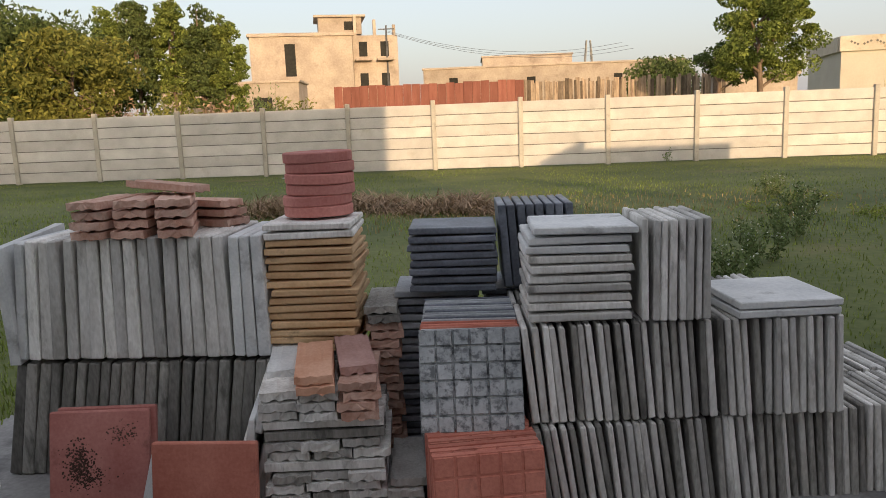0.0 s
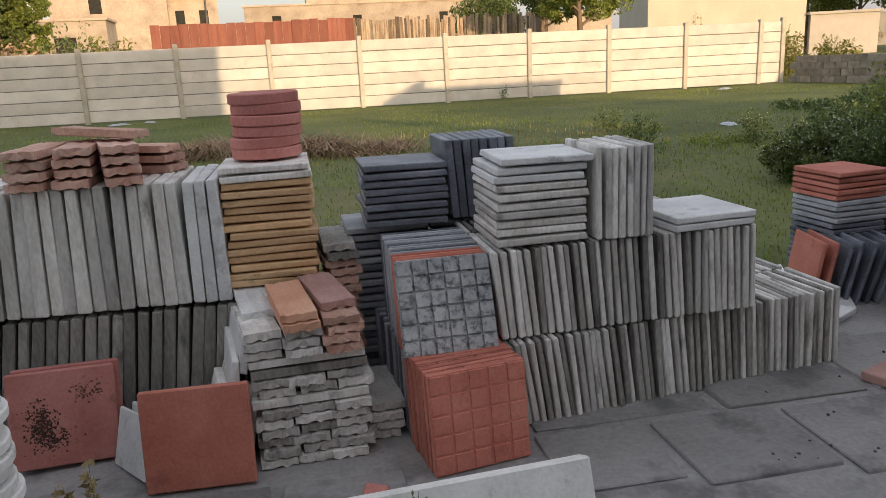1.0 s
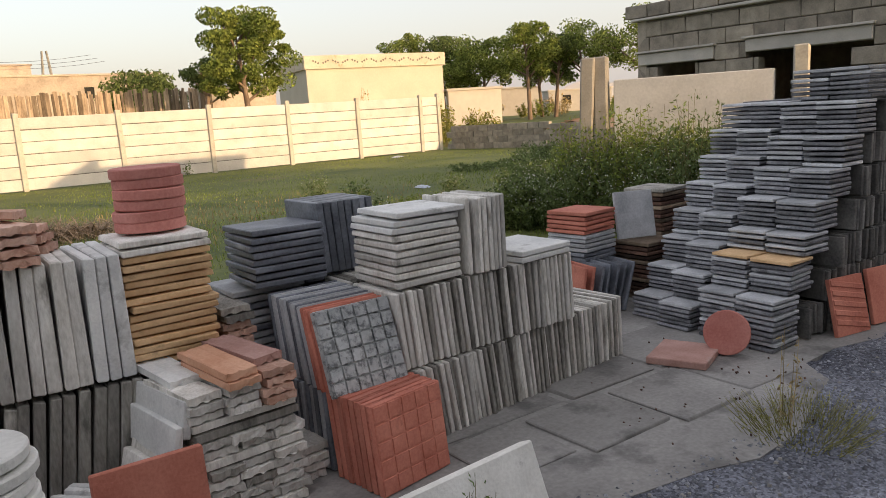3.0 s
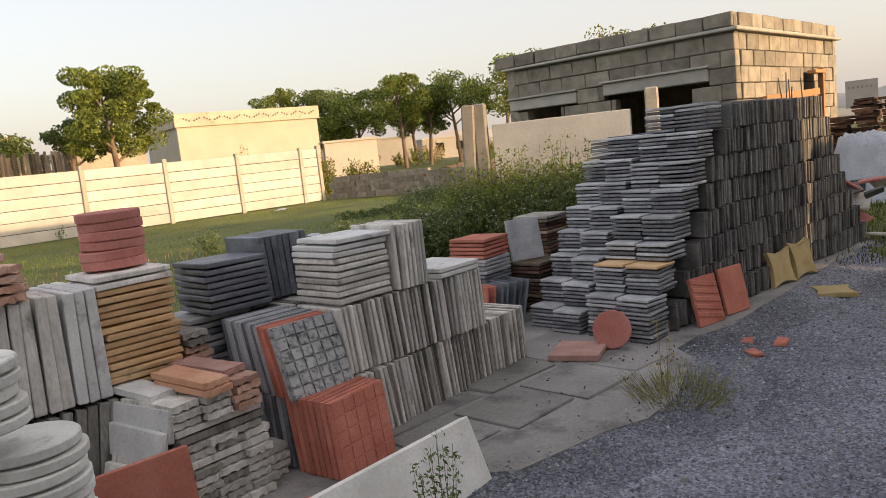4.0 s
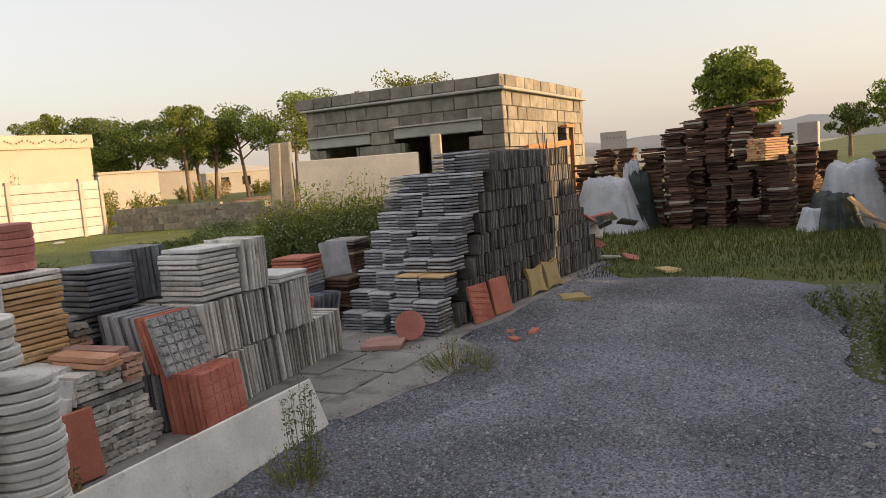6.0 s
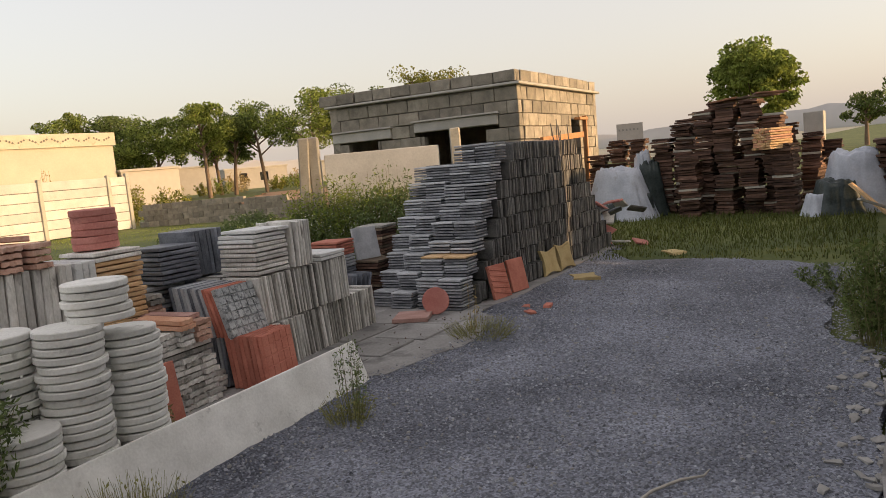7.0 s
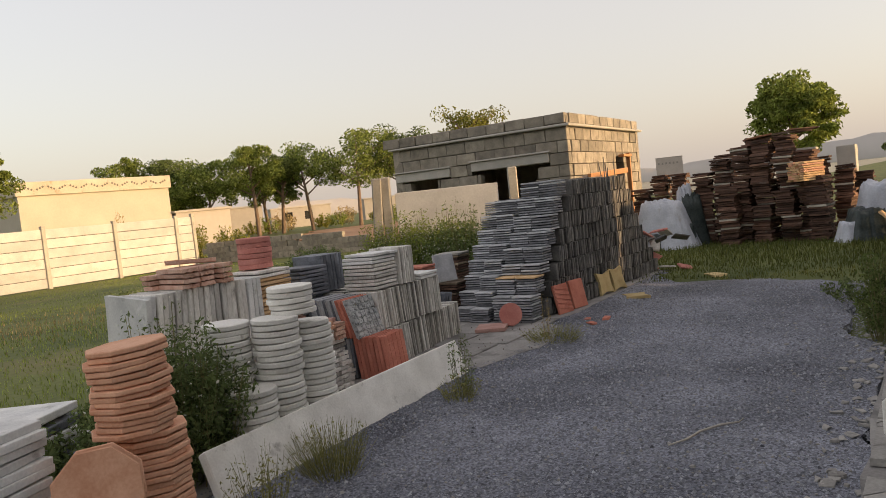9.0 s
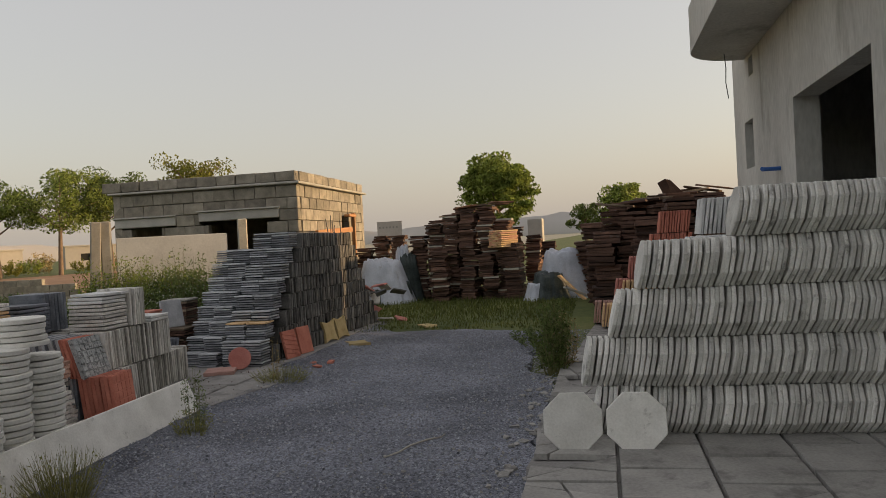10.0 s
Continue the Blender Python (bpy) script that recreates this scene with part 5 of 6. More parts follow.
def brown_piles():
    """Heaps of flat brown tiles beyond the grass."""
    r = random.Random(21)
    me = [box_mesh(0.34, 0.26, 0.042, 0.004, 0.006, k) for k in range(4)] + [box_mesh(0.30, 0.36, 0.038, 0.004, 0.006, k) for k in range(3)]
    thin = [box_mesh(0.36, 0.29, 0.032, 0.003, 0.006, k) for k in range(3)] + [box_mesh(0.34, 0.28, 0.031, 0.003, 0.006, k) for k in range(3)]
    spots = [(13.35, 2.12, 0.98), (13.7, 2.3, 1.45), (13.62, 2.62, 1.60), (13.75, 2.98, 1.66), (13.8, 3.32, 1.58), (13.9, 3.68, 1.42), (14.0, 4.02, 1.22), (14.2, 2.2, 1.3), (14.2, 2.7, 1.70), (14.3, 3.2, 1.74), (14.35, 3.7, 1.5), (13.5, 3.5, 0.9), (15.6, 1.9, 0.93), (15.1, 1.66, 0.98), (14.75, 1.9, 1.12)]
    for n, (x, y, h) in enumerate(spots):
        t = thing("roof_tile_pile", "untidy column of stacked brown clay tiles", "tile pile", (x, y, -0.02), r.uniform(-8, 8), "brown tile piles")
        z, k, ox, oy, turn = 0.0, 0, 0.0, 0.0, 0.0
        while z < h:
            if k % 6 == 0:
                ox, oy, turn = r.uniform(-.07, .06), r.uniform(-.035, .035), r.uniform(-11, 11)
            mm = M_BROWN if r.random() < 0.72 else (M_BROWN_DK if r.random() < 0.8 else M_POST)
            place("roof_tile", thin[r.randrange(6)], mm, t, pose(ox + r.gauss(0, .014), oy + r.gauss(0, .013), z, r.uniform(-1.6, 1.6), r.uniform(-1.6, 1.6), turn + r.gauss(0, 4)))
            z += 0.0335 if r.random() < 0.9 else 0.042
            k += 1
    # Added stack; its ochre colour paints the sunlit patch on the brown pile.
    lit = thing("roof_tile_pile", "corner stack of strips coloured orange as if sunlit", "tile pile", (13.30, 2.30, 0.93), 42, "brown tile piles")
    for k in range(9):
        for d in range(4):
            place("roof_tile", box_mesh(0.095, 0.36, 0.03, 0.003, 0.006, d), M_OCHRE if r.random() < 0.6 else M_TERRA, lit, pose(-0.15 + d * 0.1 + r.gauss(0, .008), r.gauss(0, .015), k * 0.034, 0, 0, r.uniform(-3, 3)))
    for k in range(9):
        x, y = r.uniform(13.6, 14.3), 2.35 + 1.7 * k / 15 + r.uniform(-.1, .1)
        top = 1.70 - 0.42 * max(0.0, (y - 3.1)) + r.uniform(-0.06, 0.04)
        solid("loose_board", box_mesh(round(r.uniform(0.3, 0.45), 2), 0.16, 0.026, 0.003, 0.006, k % 4), (M_BROWN, M_BROWN_DK, M_WOODFENCE)[k % 3], "weathered board lying askew on the tile pile", "board", pose(x, y, top, r.uniform(-6, 6), r.uniform(-9, 9), r.uniform(50, 130)), "loose boards")
    for n, (x, y, h) in enumerate([(15.3, 5.15, 1.28), (15.2, 5.5, 1.05), (15.2, 4.75, 1.25)]):
        t = thing("roof_tile_pile", "column of reddish-brown clay tiles", "tile pile", (x, y, -0.02), 0, "brown tile piles")
        z = 0.0
        while z < h:
            place("roof_tile", me[r.randrange(7)], M_BROWN, t, pose(r.uniform(-.03, .03), r.uniform(-.03, .03), z, r.uniform(-2, 2), r.uniform(-2, 2), r.uniform(-9, 9)))
            z += 0.046
    wide = [box_mesh(0.42, 0.36, 0.042, 0.004, 0.008, k) for k in range(4)] + [box_mesh(0.40, 0.38, 0.038, 0.004, 0.008, k) for k in range(3)]
    # The first three piles are added only to keep sun off the dark stack.
    piles = [(10.76, -0.48, 1.5), (10.78, -0.92, 1.58), (10.72, -0.06, 1.3), (10.95, 0.52, 1.15), (11.0, 0.10, 1.36), (11.1, -0.32, 1.46), (11.2, -0.76, 1.52), (11.45, 0.40, 1.42), (11.55, -0.08, 1.5), (11.6, -0.56, 1.62), (11.7, -1.02, 1.6), (12.1, 0.66, 1.25), (12.2, 0.2, 1.5), (12.2, -0.3, 1.6), (12.3, -0.8, 1.7), (12.9, 0.1, 1.5), (13.0, -0.5, 1.6), (13.3, 0.75, 0.95), (13.9, 0.4, 1.2), (14.6, 0.0, 1.4)]
    for n, (x, y, h) in enumerate(piles):
        t = thing("board_pile", "tall pile of dark brown boards and tiles", "tile pile", (x, y, -0.02), r.uniform(-8, 8), "dark board piles")
        z, k, ox, oy = 0.0, 0, 0.0, 0.0
        while z < h:
            if k % 7 == 0:
                ox, oy = r.uniform(-.06, .06), r.uniform(-.06, .06)
            place("board", wide[r.randrange(7)], M_BROWN_DK if r.random() < 0.8 else M_BROWN, t, pose(ox + r.gauss(0, .018), oy + r.gauss(0, .016), z, r.uniform(-2, 2), r.uniform(-2, 2), r.gauss(0, 3.5)))
            z += 0.043 if r.random() < 0.85 else 0.07
            k += 1
    for k in range(9):
        x, y, z = 11.1 + 0.12 * k, 0.35 - 0.19 * k, 1.42 + 0.028 * k
        solid("loose_board", box_mesh(0.55, 0.16, 0.03, 0.003, 0.006, k % 4), M_BROWN_DK if k % 3 else M_WOODFENCE, "dark board lying askew on a pile", "board", pose(x, y, z + 0.05, r.uniform(-8, 8), r.uniform(-14, 8), r.uniform(60, 120)), "loose boards")
    for k in range(4):
        solid("loose_board", box_mesh(0.03, 0.13, 0.25, 0.003, 0.006, k % 4), M_BROWN_DK, "dark board propped upright on the heap", "board", pose(11.6, -0.46 - 0.05 * k, 1.60, -24 - 6 * k, 4, r.uniform(-8, 8)), "loose boards")
    solid("white_block", box_mesh(0.3, 0.3, 0.5, 0.01, 0.01), M_LINTEL, "pale block pillar standing behind the pile", "block", pose(15.6, 1.9, 0.95))
    for n, (x, y, sx, sy, h, mm, label) in enumerate([(13.5, 4.62, 0.56, 0.62, 0.84, M_TARP, "pale sack of material tied over a heap"), (13.5, 4.25, 0.30, 0.22, 0.42, M_TARPDK, "dark plastic sheet over a heap"), (13.35, 1.28, 0.50, 0.52, 0.86, M_TARP, "pale plastic sheet over a heap"), (13.0, 1.50, 0.36, 0.40, 0.50, M_TARPDK, "dark sheet bundle on the ground"), (12.85, 1.72, 0.26, 0.20, 0.32, M_TARP, "crumpled pale plastic sheet on the ground"), (13.75, 4.22, 0.26, 0.30, 0.92, M_TARPDK, "dark plastic hung over stacked tiles"), (13.72, 4.30, 0.16, 0.2, 1.06, M_TARP, "torn pale sheet hung on a pile"), (13.15, 4.62, 0.2, 0.38, 0.30, M_TARPDK, "dark coiled net on the ground")]):
        solid("tarpaulin", lump_mesh(sx, sy, h, n), mm, label, "heap", pose(x, y, -0.03, 0, 0, 7 * n), "covered heaps")
    solid("loose_board", box_mesh(0.7, 0.1, 0.03, 0.003, 0.004, 1), M_OCHRE, "pale board leaning on a heap", "board", pose(12.72, 1.08, 0.16, 0, -42, 70), "loose boards")
    solid("loose_board", box_mesh(0.6, 0.14, 0.03, 0.003, 0.004, 2), M_LINTEL, "grey board leaning on a heap", "board", pose(12.5, 0.95, 0.1, 0, -22, 110), "loose boards")


def lump_mesh(sx, sy, h, seed):
    """A sheet draped over a squarish heap, with folds that deepen towards its hem."""
    n = 34
    verts, faces = [], []
    for i in range(n + 1):
        for k in range(n + 1):
            u, v = 2 * i / n - 1, 2 * k / n - 1
            e = (abs(u) ** 4 + abs(v) ** 4) ** 0.25
            drop = min(1.0, max(0.0, (e - 0.66) / 0.34)) ** 0.9
            a = math.atan2(v, u)
            fold = abs(noise.noise(Vector((math.cos(a) * 3.2, math.sin(a) * 3.2, seed * 3.7)))) * drop * 0.24
            crease = abs(noise.noise(Vector((u * 3.3, v * 3.3, seed * 5.1)))) * 0.14 + abs(noise.noise(Vector((u * 8, v * 8, seed * 2.3)))) * 0.06
            z = h * (1 - drop) * (1 - crease) + h * 0.12 * noise.noise(Vector((u * 1.6, v * 1.6, seed))) * (1 - drop)
            s = (0.82 + 0.18 * drop) * (1 - fold)
            verts.append((u * sx * s, v * sy * s, max(z, 0.0)))
    w = n + 1
    faces = [(i * w + k, (i + 1) * w + k, (i + 1) * w + k + 1, i * w + k + 1) for i in range(n) for k in range(n)]
    return quad_mesh("heap", verts, faces, True)


brown_piles()


def stack_end_clutter():
    """Odd pieces tipped at the far end of the dark stack."""
    r = random.Random(77)
    heap = thing("offcut_heap", "tipped offcuts of dark and pale tiles", "rubble", (10.35, 3.95, -0.01))
    for k in range(34):
        mm = (M_DARKTILE, M_CEMENT, M_DARKSIDE, M_REDDK)[r.randrange(4) if k % 5 else 1]
        place("offcut", box_mesh(0.2, 0.15, 0.02, 0.003, 0.01, k % 5), mm, heap, pose(r.gauss(0, 0.12), r.gauss(0.1, 0.25), max(0.0, 0.02 * k - r.uniform(0, 0.25)), r.uniform(-35, 35), r.uniform(-50, 20), r.uniform(0, 180)))
    pts = []
    for k in range(70):
        a = k * 0.55
        pts.append((10.55 + 0.22 * math.cos(a) + r.uniform(-.02, .02), 4.35 + 0.22 * math.sin(a) + r.uniform(-.02, .02), 0.03 + 0.008 * k + r.uniform(-.01, .01)))
    v, f = tube(pts, [0.012] * 70, 5)
    solid("coiled_hose", quad_mesh("coiled_hose", v, f, True), M_TARPDK, "dark hose coiled at the stack's far end", "hose")
    solid("flat_paver", box_mesh(0.26, 0.16, 0.03, 0.004, 0.015, 2), M_YELLOW, "pale yellow paver half sunk in grass", "paver", pose(9.6, 2.9, -0.03, 0, 0, 40), "yellow pavers")


stack_end_clutter()


def right_rows():
    """Slabs on edge in rising rows past the octagons: ochre, red and grey."""
    me = box_mesh(0.29, 0.022, 0.26, 0.003, 0.002)
    rows = [(8.95, 0.60, 0.0, 22, M_OCHRE, "ochre"), (8.98, 0.36, 0.265, 16, M_OCHRE, "ochre"), (9.34, 0.70, 0.0, 30, M_DUSTPINK, "dusty red")]
    rows += [(9.34, y, 0.265 * k, 28 - 4 * k, M_RED if k > 2 else M_REDDK, "red") for k, y in ((1, 0.44), (2, 0.26), (3, 0.0), (4, -0.12))]
    rows += [(5.6, -0.02 - 0.03 * k, 0.265 * k, 26 - 2 * (k == 4), M_CEMENT if k < 4 else M_CEMENT_PALE, "grey") for k in range(5)]
    rows += [(5.1, 0.02 if k == 3 else -0.12, 0.265 * k, 26, M_CEMENT if k < 3 else M_CEMENT_PALE, "grey") for k in range(4)]
    for x, y, z, n, mm, label in rows:
        t = thing("slab_row", f"row of {label} cement slabs on edge", "tile stack", (x, y, z), 0, "slab rows by the house")
        for k in range(n):
            place("slab", me, mm, t, pose(J(-.006, .006), -k * 0.030, 0, 8 + J(-2, 2), 0, J(-1, 1)))


right_rows()


def left_clutter():
    """Pale slabs and flat piles past the terracotta stack."""
    a = thing("slab_stack", "flat pile of pale weathered slabs", "tile stack", (1.50, 3.36, 0), 22, "tile stacks")
    pile_up(a, "slab", box_mesh(0.32, 0.30, 0.03, 0.003, 0.003), M_CEMENT_PALE, 18, (0, 0, 0), 0.033, 0, 2)
    b = thing("slab_stack", "low pile of dark and pale slabs in weeds", "tile stack", (2.06, 4.52, -0.01), 24, "tile stacks")
    pile_up(b, "slab", box_mesh(0.42, 0.72, 0.04, 0.004, 0.004), lambda k: M_BLACK if k % 3 == 1 else M_CEMENT_PALE, 9, (0, 0, 0), 0.045, 0, 3)
    solid("leaning_slab", box_mesh(0.36, 0.03, 0.30, 0.004, 0.004), M_BLACK, "dark slab tipped back among weeds", "slab", pose(2.26, 4.06, 0.02, -52, 0, 12))


left_clutter()


# ---- grass and weeds ----
def grass():
    r = random.Random(5)
    spots = []
    for _ in range(95000):
        y = 5.0 + 18.6 * r.random() ** 1.25
        x = r.uniform(-6 - 0.2 * (y - 5), 9.5 + 0.62 * (y - 5))
        if 2.6 < x < 10.3 and y < 5.3 or (x > 10 and y < 10 and x < 17):
            continue
        patch = noise.noise(Vector((x * 0.35, y * 0.35, 2.0)))
        if patch < -0.28 and r.random() < 0.6:
            continue
        spots.append((x, y, ground_z(x, y), 0.75 + 0.7 * max(0, patch)))
    blades("grass", r, spots, 0.055, 0.005, "short green lawn grass with thin patches", M_GRASS)
    spots = []
    for _ in range(22000):
        x, y = r.uniform(-4, 2.6), r.uniform(3.5, 7.0)
        if x > 1.2 and y < 4.8:
            continue
        spots.append((x, y, ground_z(x, y), 1.0))
    blades("grass", r, spots, 0.06, 0.004, "green grass behind the tile stacks", M_GRASS)
    spots = []
    for _ in range(14000):
        x, y = r.uniform(8.9, 14.2), r.uniform(1.0, 5.0)
        edge = 9.15 + 0.25 * noise.noise(Vector((y * 1.5, 0, 4))) - (0.0 if y > 1.6 else 0.4)
        if x < edge or (y > 3.75 and x < 10.5):
            continue
        spots.append((x, y, ground_z(x, y), min(1.3, 0.45 + (x - edge) * 0.5)))
    blades("grass", r, spots, 0.060, 0.005, "rank green grass in front of the tile piles", M_RANK)
    # Yellow blades put the lawn's sunlit patches into the grass colour.
    spots = [(r.gauss(5.5, 2.4), r.gauss(12.5, 1.3), -0.12, 1.0) for _ in range(2600)]
    spots = [(x, y, ground_z(x, y), k) for x, y, z, k in spots]
    blades("dry_grass", r, spots, 0.07, 0.007, "lawn patches with yellowish blades in place of sunlight", M_GRASSDRY)
    spots = []
    for _ in range(5200):
        a = r.uniform(0, 1)
        x, y = 1.2 + 4.2 * a + r.gauss(0, 0.25), 12.9 + 0.5 * math.sin(a * 5) + r.gauss(0, 0.35)
        spots.append((x, y, ground_z(x, y) + r.uniform(0, 0.22) * (0.5 + 0.5 * math.sin(a * 19)), 1.0))
    blades("straw_heap", r, spots, 0.13, 0.010, "brown cut straw raked into low heaps", M_STRAW, "straw", droop=3.5)


grass()


def lawn_litter():
    """Scraps of white plastic lying in the grass."""
    r = random.Random(51)
    for x, y, w in ((16.2, 22.3, 0.42), (10.6, 12.7, 0.26), (-0.4, 22.6, 0.4), (0.3, 22.9, 0.25)):
        solid("plastic_scrap", lump_mesh(w * 0.7, w * 0.4, 0.035, int(x * 3)), M_TARP, "crumpled white plastic scrap lying in the grass", "litter", pose(x, y, ground_z(x, y) + 0.01, 0, 0, r.uniform(0, 180)), "plastic scraps")


lawn_litter()


def weeds():
    weed((5.84, 3.30, ROAD_Z), 0.19, 0.56, 1, 300, 420, "dry yellow-green weed tuft on the gravel", M_TUFT, 0.009, "weed_tuft")
    weed((5.80, 3.36, ROAD_Z), 0.58, 0.16, 2, 6, 36, "thin dry stalks beside the drive", M_GRASSDRY, 0.015, "weed_stalk")
    weed((4.28, 3.22, ROAD_Z), 0.48, 0.22, 3, 16, 420, "green weed at the plank's foot", None, 0.012, "weed_tuft")
    weed((4.22, 3.20, ROAD_Z), 0.17, 0.3, 4, 110, 160, "grass tuft at the plank's foot", M_TUFT, 0.014, "weed_tuft")
    weed((2.95, 3.14, ROAD_Z), 0.30, 0.46, 5, 260, 160, "grass tuft beside the plank", M_TUFT, 0.014, "weed_tuft")
    weed((2.5, 3.14, ROAD_Z), 0.32, 0.34, 6, 50, 300, "straggling green weed beside the plank", M_TUFT, 0.012, "weed_tuft")
    weed((2.60, 3.70, 0), 0.82, 0.62, 7, 110, 8500, "dense dark green weed bush among the stacks", M_WEED, 0.019, flowers=150)
    weed((2.42, 3.78, 0), 0.70, 0.55, 8, 80, 5200, "leafy green weed bush among the stacks", None, 0.019, flowers=150)
    weed((2.70, 4.05, 0), 0.95, 0.5, 16, 22, 520, "tall sparse weed with tiny white flowers", None, 0.018, flowers=120)
    weed((2.15, 4.0, 0), 0.45, 0.7, 9, 60, 3000, "low green weeds behind the terracotta stack", None, 0.022)
    weed((3.56, 3.72, 0), 0.34, 0.14, 10, 14, 220, "small dry weed between the stacks", M_GRASSDRY, 0.018, "weed_tuft")
    weed((6.1, 0.98, -0.03), 0.70, 0.36, 12, 60, 1500, "dark twiggy weed bush at the paving edge", M_LEAFDK, 0.022)
    weed((6.25, 0.92, -0.03), 0.55, 0.30, 15, 40, 500, "brown drying weed at the paving edge", M_GRASSDRY, 0.018)
    weed((6.45, 1.05, 0), 0.22, 0.3, 13, 24, 300, "low weeds at the paving edge", None, 0.022)
    weed((7.6, 1.25, 0), 0.2, 0.6, 14, 40, 500, "low green weeds at the paving edge", None, 0.022)
    r = random.Random(31)
    for k in range(18):
        a = k / 17
        x, y = 8.75 + 0.55 * a + r.uniform(-0.3, 0.5), 7.95 - 2.3 * a + r.uniform(-0.35, 0.35)
        h = (0.62 + 0.42 * a) * r.uniform(0.8, 1.12)
        weed((x, y, ground_z(x, y)), h, r.uniform(0.8, 1.1), 40 + k, 60, 3400, "leafy green weeds with tiny white flowers", M_WEED if k % 3 else M_LEAFDK, 0.034, flowers=620)
    for x, y, h in ((6.75, 7.95, 0.40), (7.5, 9.2, 0.4), (8.45, 11.2, 0.5), (8.9, 13.4, 0.45), (6.3, 7.3, 0.3), (9.6, 10.4, 0.45), (10.6, 9.6, 0.55), (11.4, 10.6, 0.5)):
        weed((x, y, ground_z(x, y)), h, 0.5, int(x * 100), 22, 420, "sparse flowering weed standing in the lawn", M_WEED, 0.030, flowers=60)
    for k in range(9):
        x, y = 10.3 + 0.55 * k + r.uniform(-.3, .3), 9.2 + 0.62 * k + r.uniform(-.4, .4)
        weed((x, y, ground_z(x, y)), r.uniform(0.4, 0.62), 1.3, 400 + k, 50, 1500, "belt of low flowering weeds towards the block wall", M_WEED, 0.038, flowers=130)
    for k in range(12):
        x, y = 9.2 + r.uniform(-0.3, 0.6), 6.6 + r.uniform(-0.9, 1.0)
        weed((x, y, ground_z(x, y)), r.uniform(0.95, 1.35), 1.0, 70 + k, 60, 1500, "feathery green weeds along the wall bay", M_GRASS if k % 2 else M_WEED, 0.030)
    for k in range(14):
        x, y = r.uniform(12.5, 18), r.uniform(11, 16)
        weed((x, y, ground_z(x, y)), r.uniform(0.16, 0.3), 1.5, 90 + k, 60, 700, "low green scrub on the lawn's edge", M_WEED, 0.042)
    for k in range(6):
        weed((r.uniform(7.6, 10.5), r.uniform(9.5, 13), -0.1), r.uniform(0.10, 0.17), 1.0, 120 + k, 50, 260, "low weed clump in the lawn", M_GRASS, 0.026)
    weed((20.0, 25.3, -0.2), 1.9, 1.3, 140, 60, 900, "yellow-green tall reeds behind the wall", M_LEAFYE, 0.09)
    weed((21.8, 25.0, -0.2), 1.5, 1.5, 141, 60, 900, "yellow-green tall reeds behind the wall", M_LEAFYE, 0.09)
    weed((16.6, 24.6, -0.2), 2.5, 0.8, 142, 40, 260, "dry tall grass behind the wall", M_GRASSDRY, 0.08)
    weed((10.0, 23.6, -0.2), 0.45, 0.3, 143, 10, 90, "small weed at the wall's foot", M_WEED, 0.04, "weed_tuft")


weeds()


# ---- beyond the yard ----
def box_building(name, label, x, y, turn, w, d, z0, h, material, windows=(), parapet=0.0, roof=None, category="house", glass=None):
    """A plain block with inset openings on its front, x along the front from its left end."""
    b = thing(name, label, category, (x, y, z0), turn, "buildings beyond the wall")
    holes = sorted(windows)
    bm = bmesh.new()

    def slab(a, e, lo, hi, y0=0.0, y1=0.25):
        bmesh.ops.create_cube(bm, size=1.0, matrix=Matrix.LocRotScale(((a + e) / 2, (y0 + y1) / 2, (lo + hi) / 2), None, (e - a, y1 - y0, hi - lo)))

    cur = 0.0
    for a, e, lo, hi in holes:
        if a > cur:
            slab(cur, a, 0, h)
        slab(a, e, 0, lo)
        slab(a, e, hi, h)
        cur = e
    slab(cur, w, 0, h)
    bmesh.ops.remove_doubles(bm, verts=bm.verts, dist=1e-4)
    place("wall", mesh_from(bm, "wall"), material, b)
    place("wall", box_mesh(0.25, d - 0.26, h, 0.01), material, b, pose(0.125, d / 2 + 0.13, 0))
    place("wall", box_mesh(0.25, d - 0.26, h, 0.01), material, b, pose(w - 0.125, d / 2 + 0.13, 0))
    place("wall", box_mesh(w - 0.51, 0.25, h, 0.01), material, b, pose(w / 2, d - 0.125, 0))
    place("roof", box_mesh(w + 0.3, d + 0.3, 0.2, 0.02), roof or material, b, pose(w / 2, d / 2, h + 0.002))
    if parapet:
        place("parapet", box_mesh(w + 0.34, 0.2, parapet, 0.02), roof or material, b, pose(w / 2, -0.1, h - parapet * 0.45))
        place("parapet", box_mesh(0.2, d - 0.2, parapet, 0.02), roof or material, b, pose(-0.12, d / 2 + 0.1, h - parapet * 0.45))
    for a, e, lo, hi in holes:
        win = place("window", box_mesh(e - a, 0.04, hi - lo, 0.004), glass or M_DARK, b, pose((a + e) / 2, 0.2, lo))
    return b


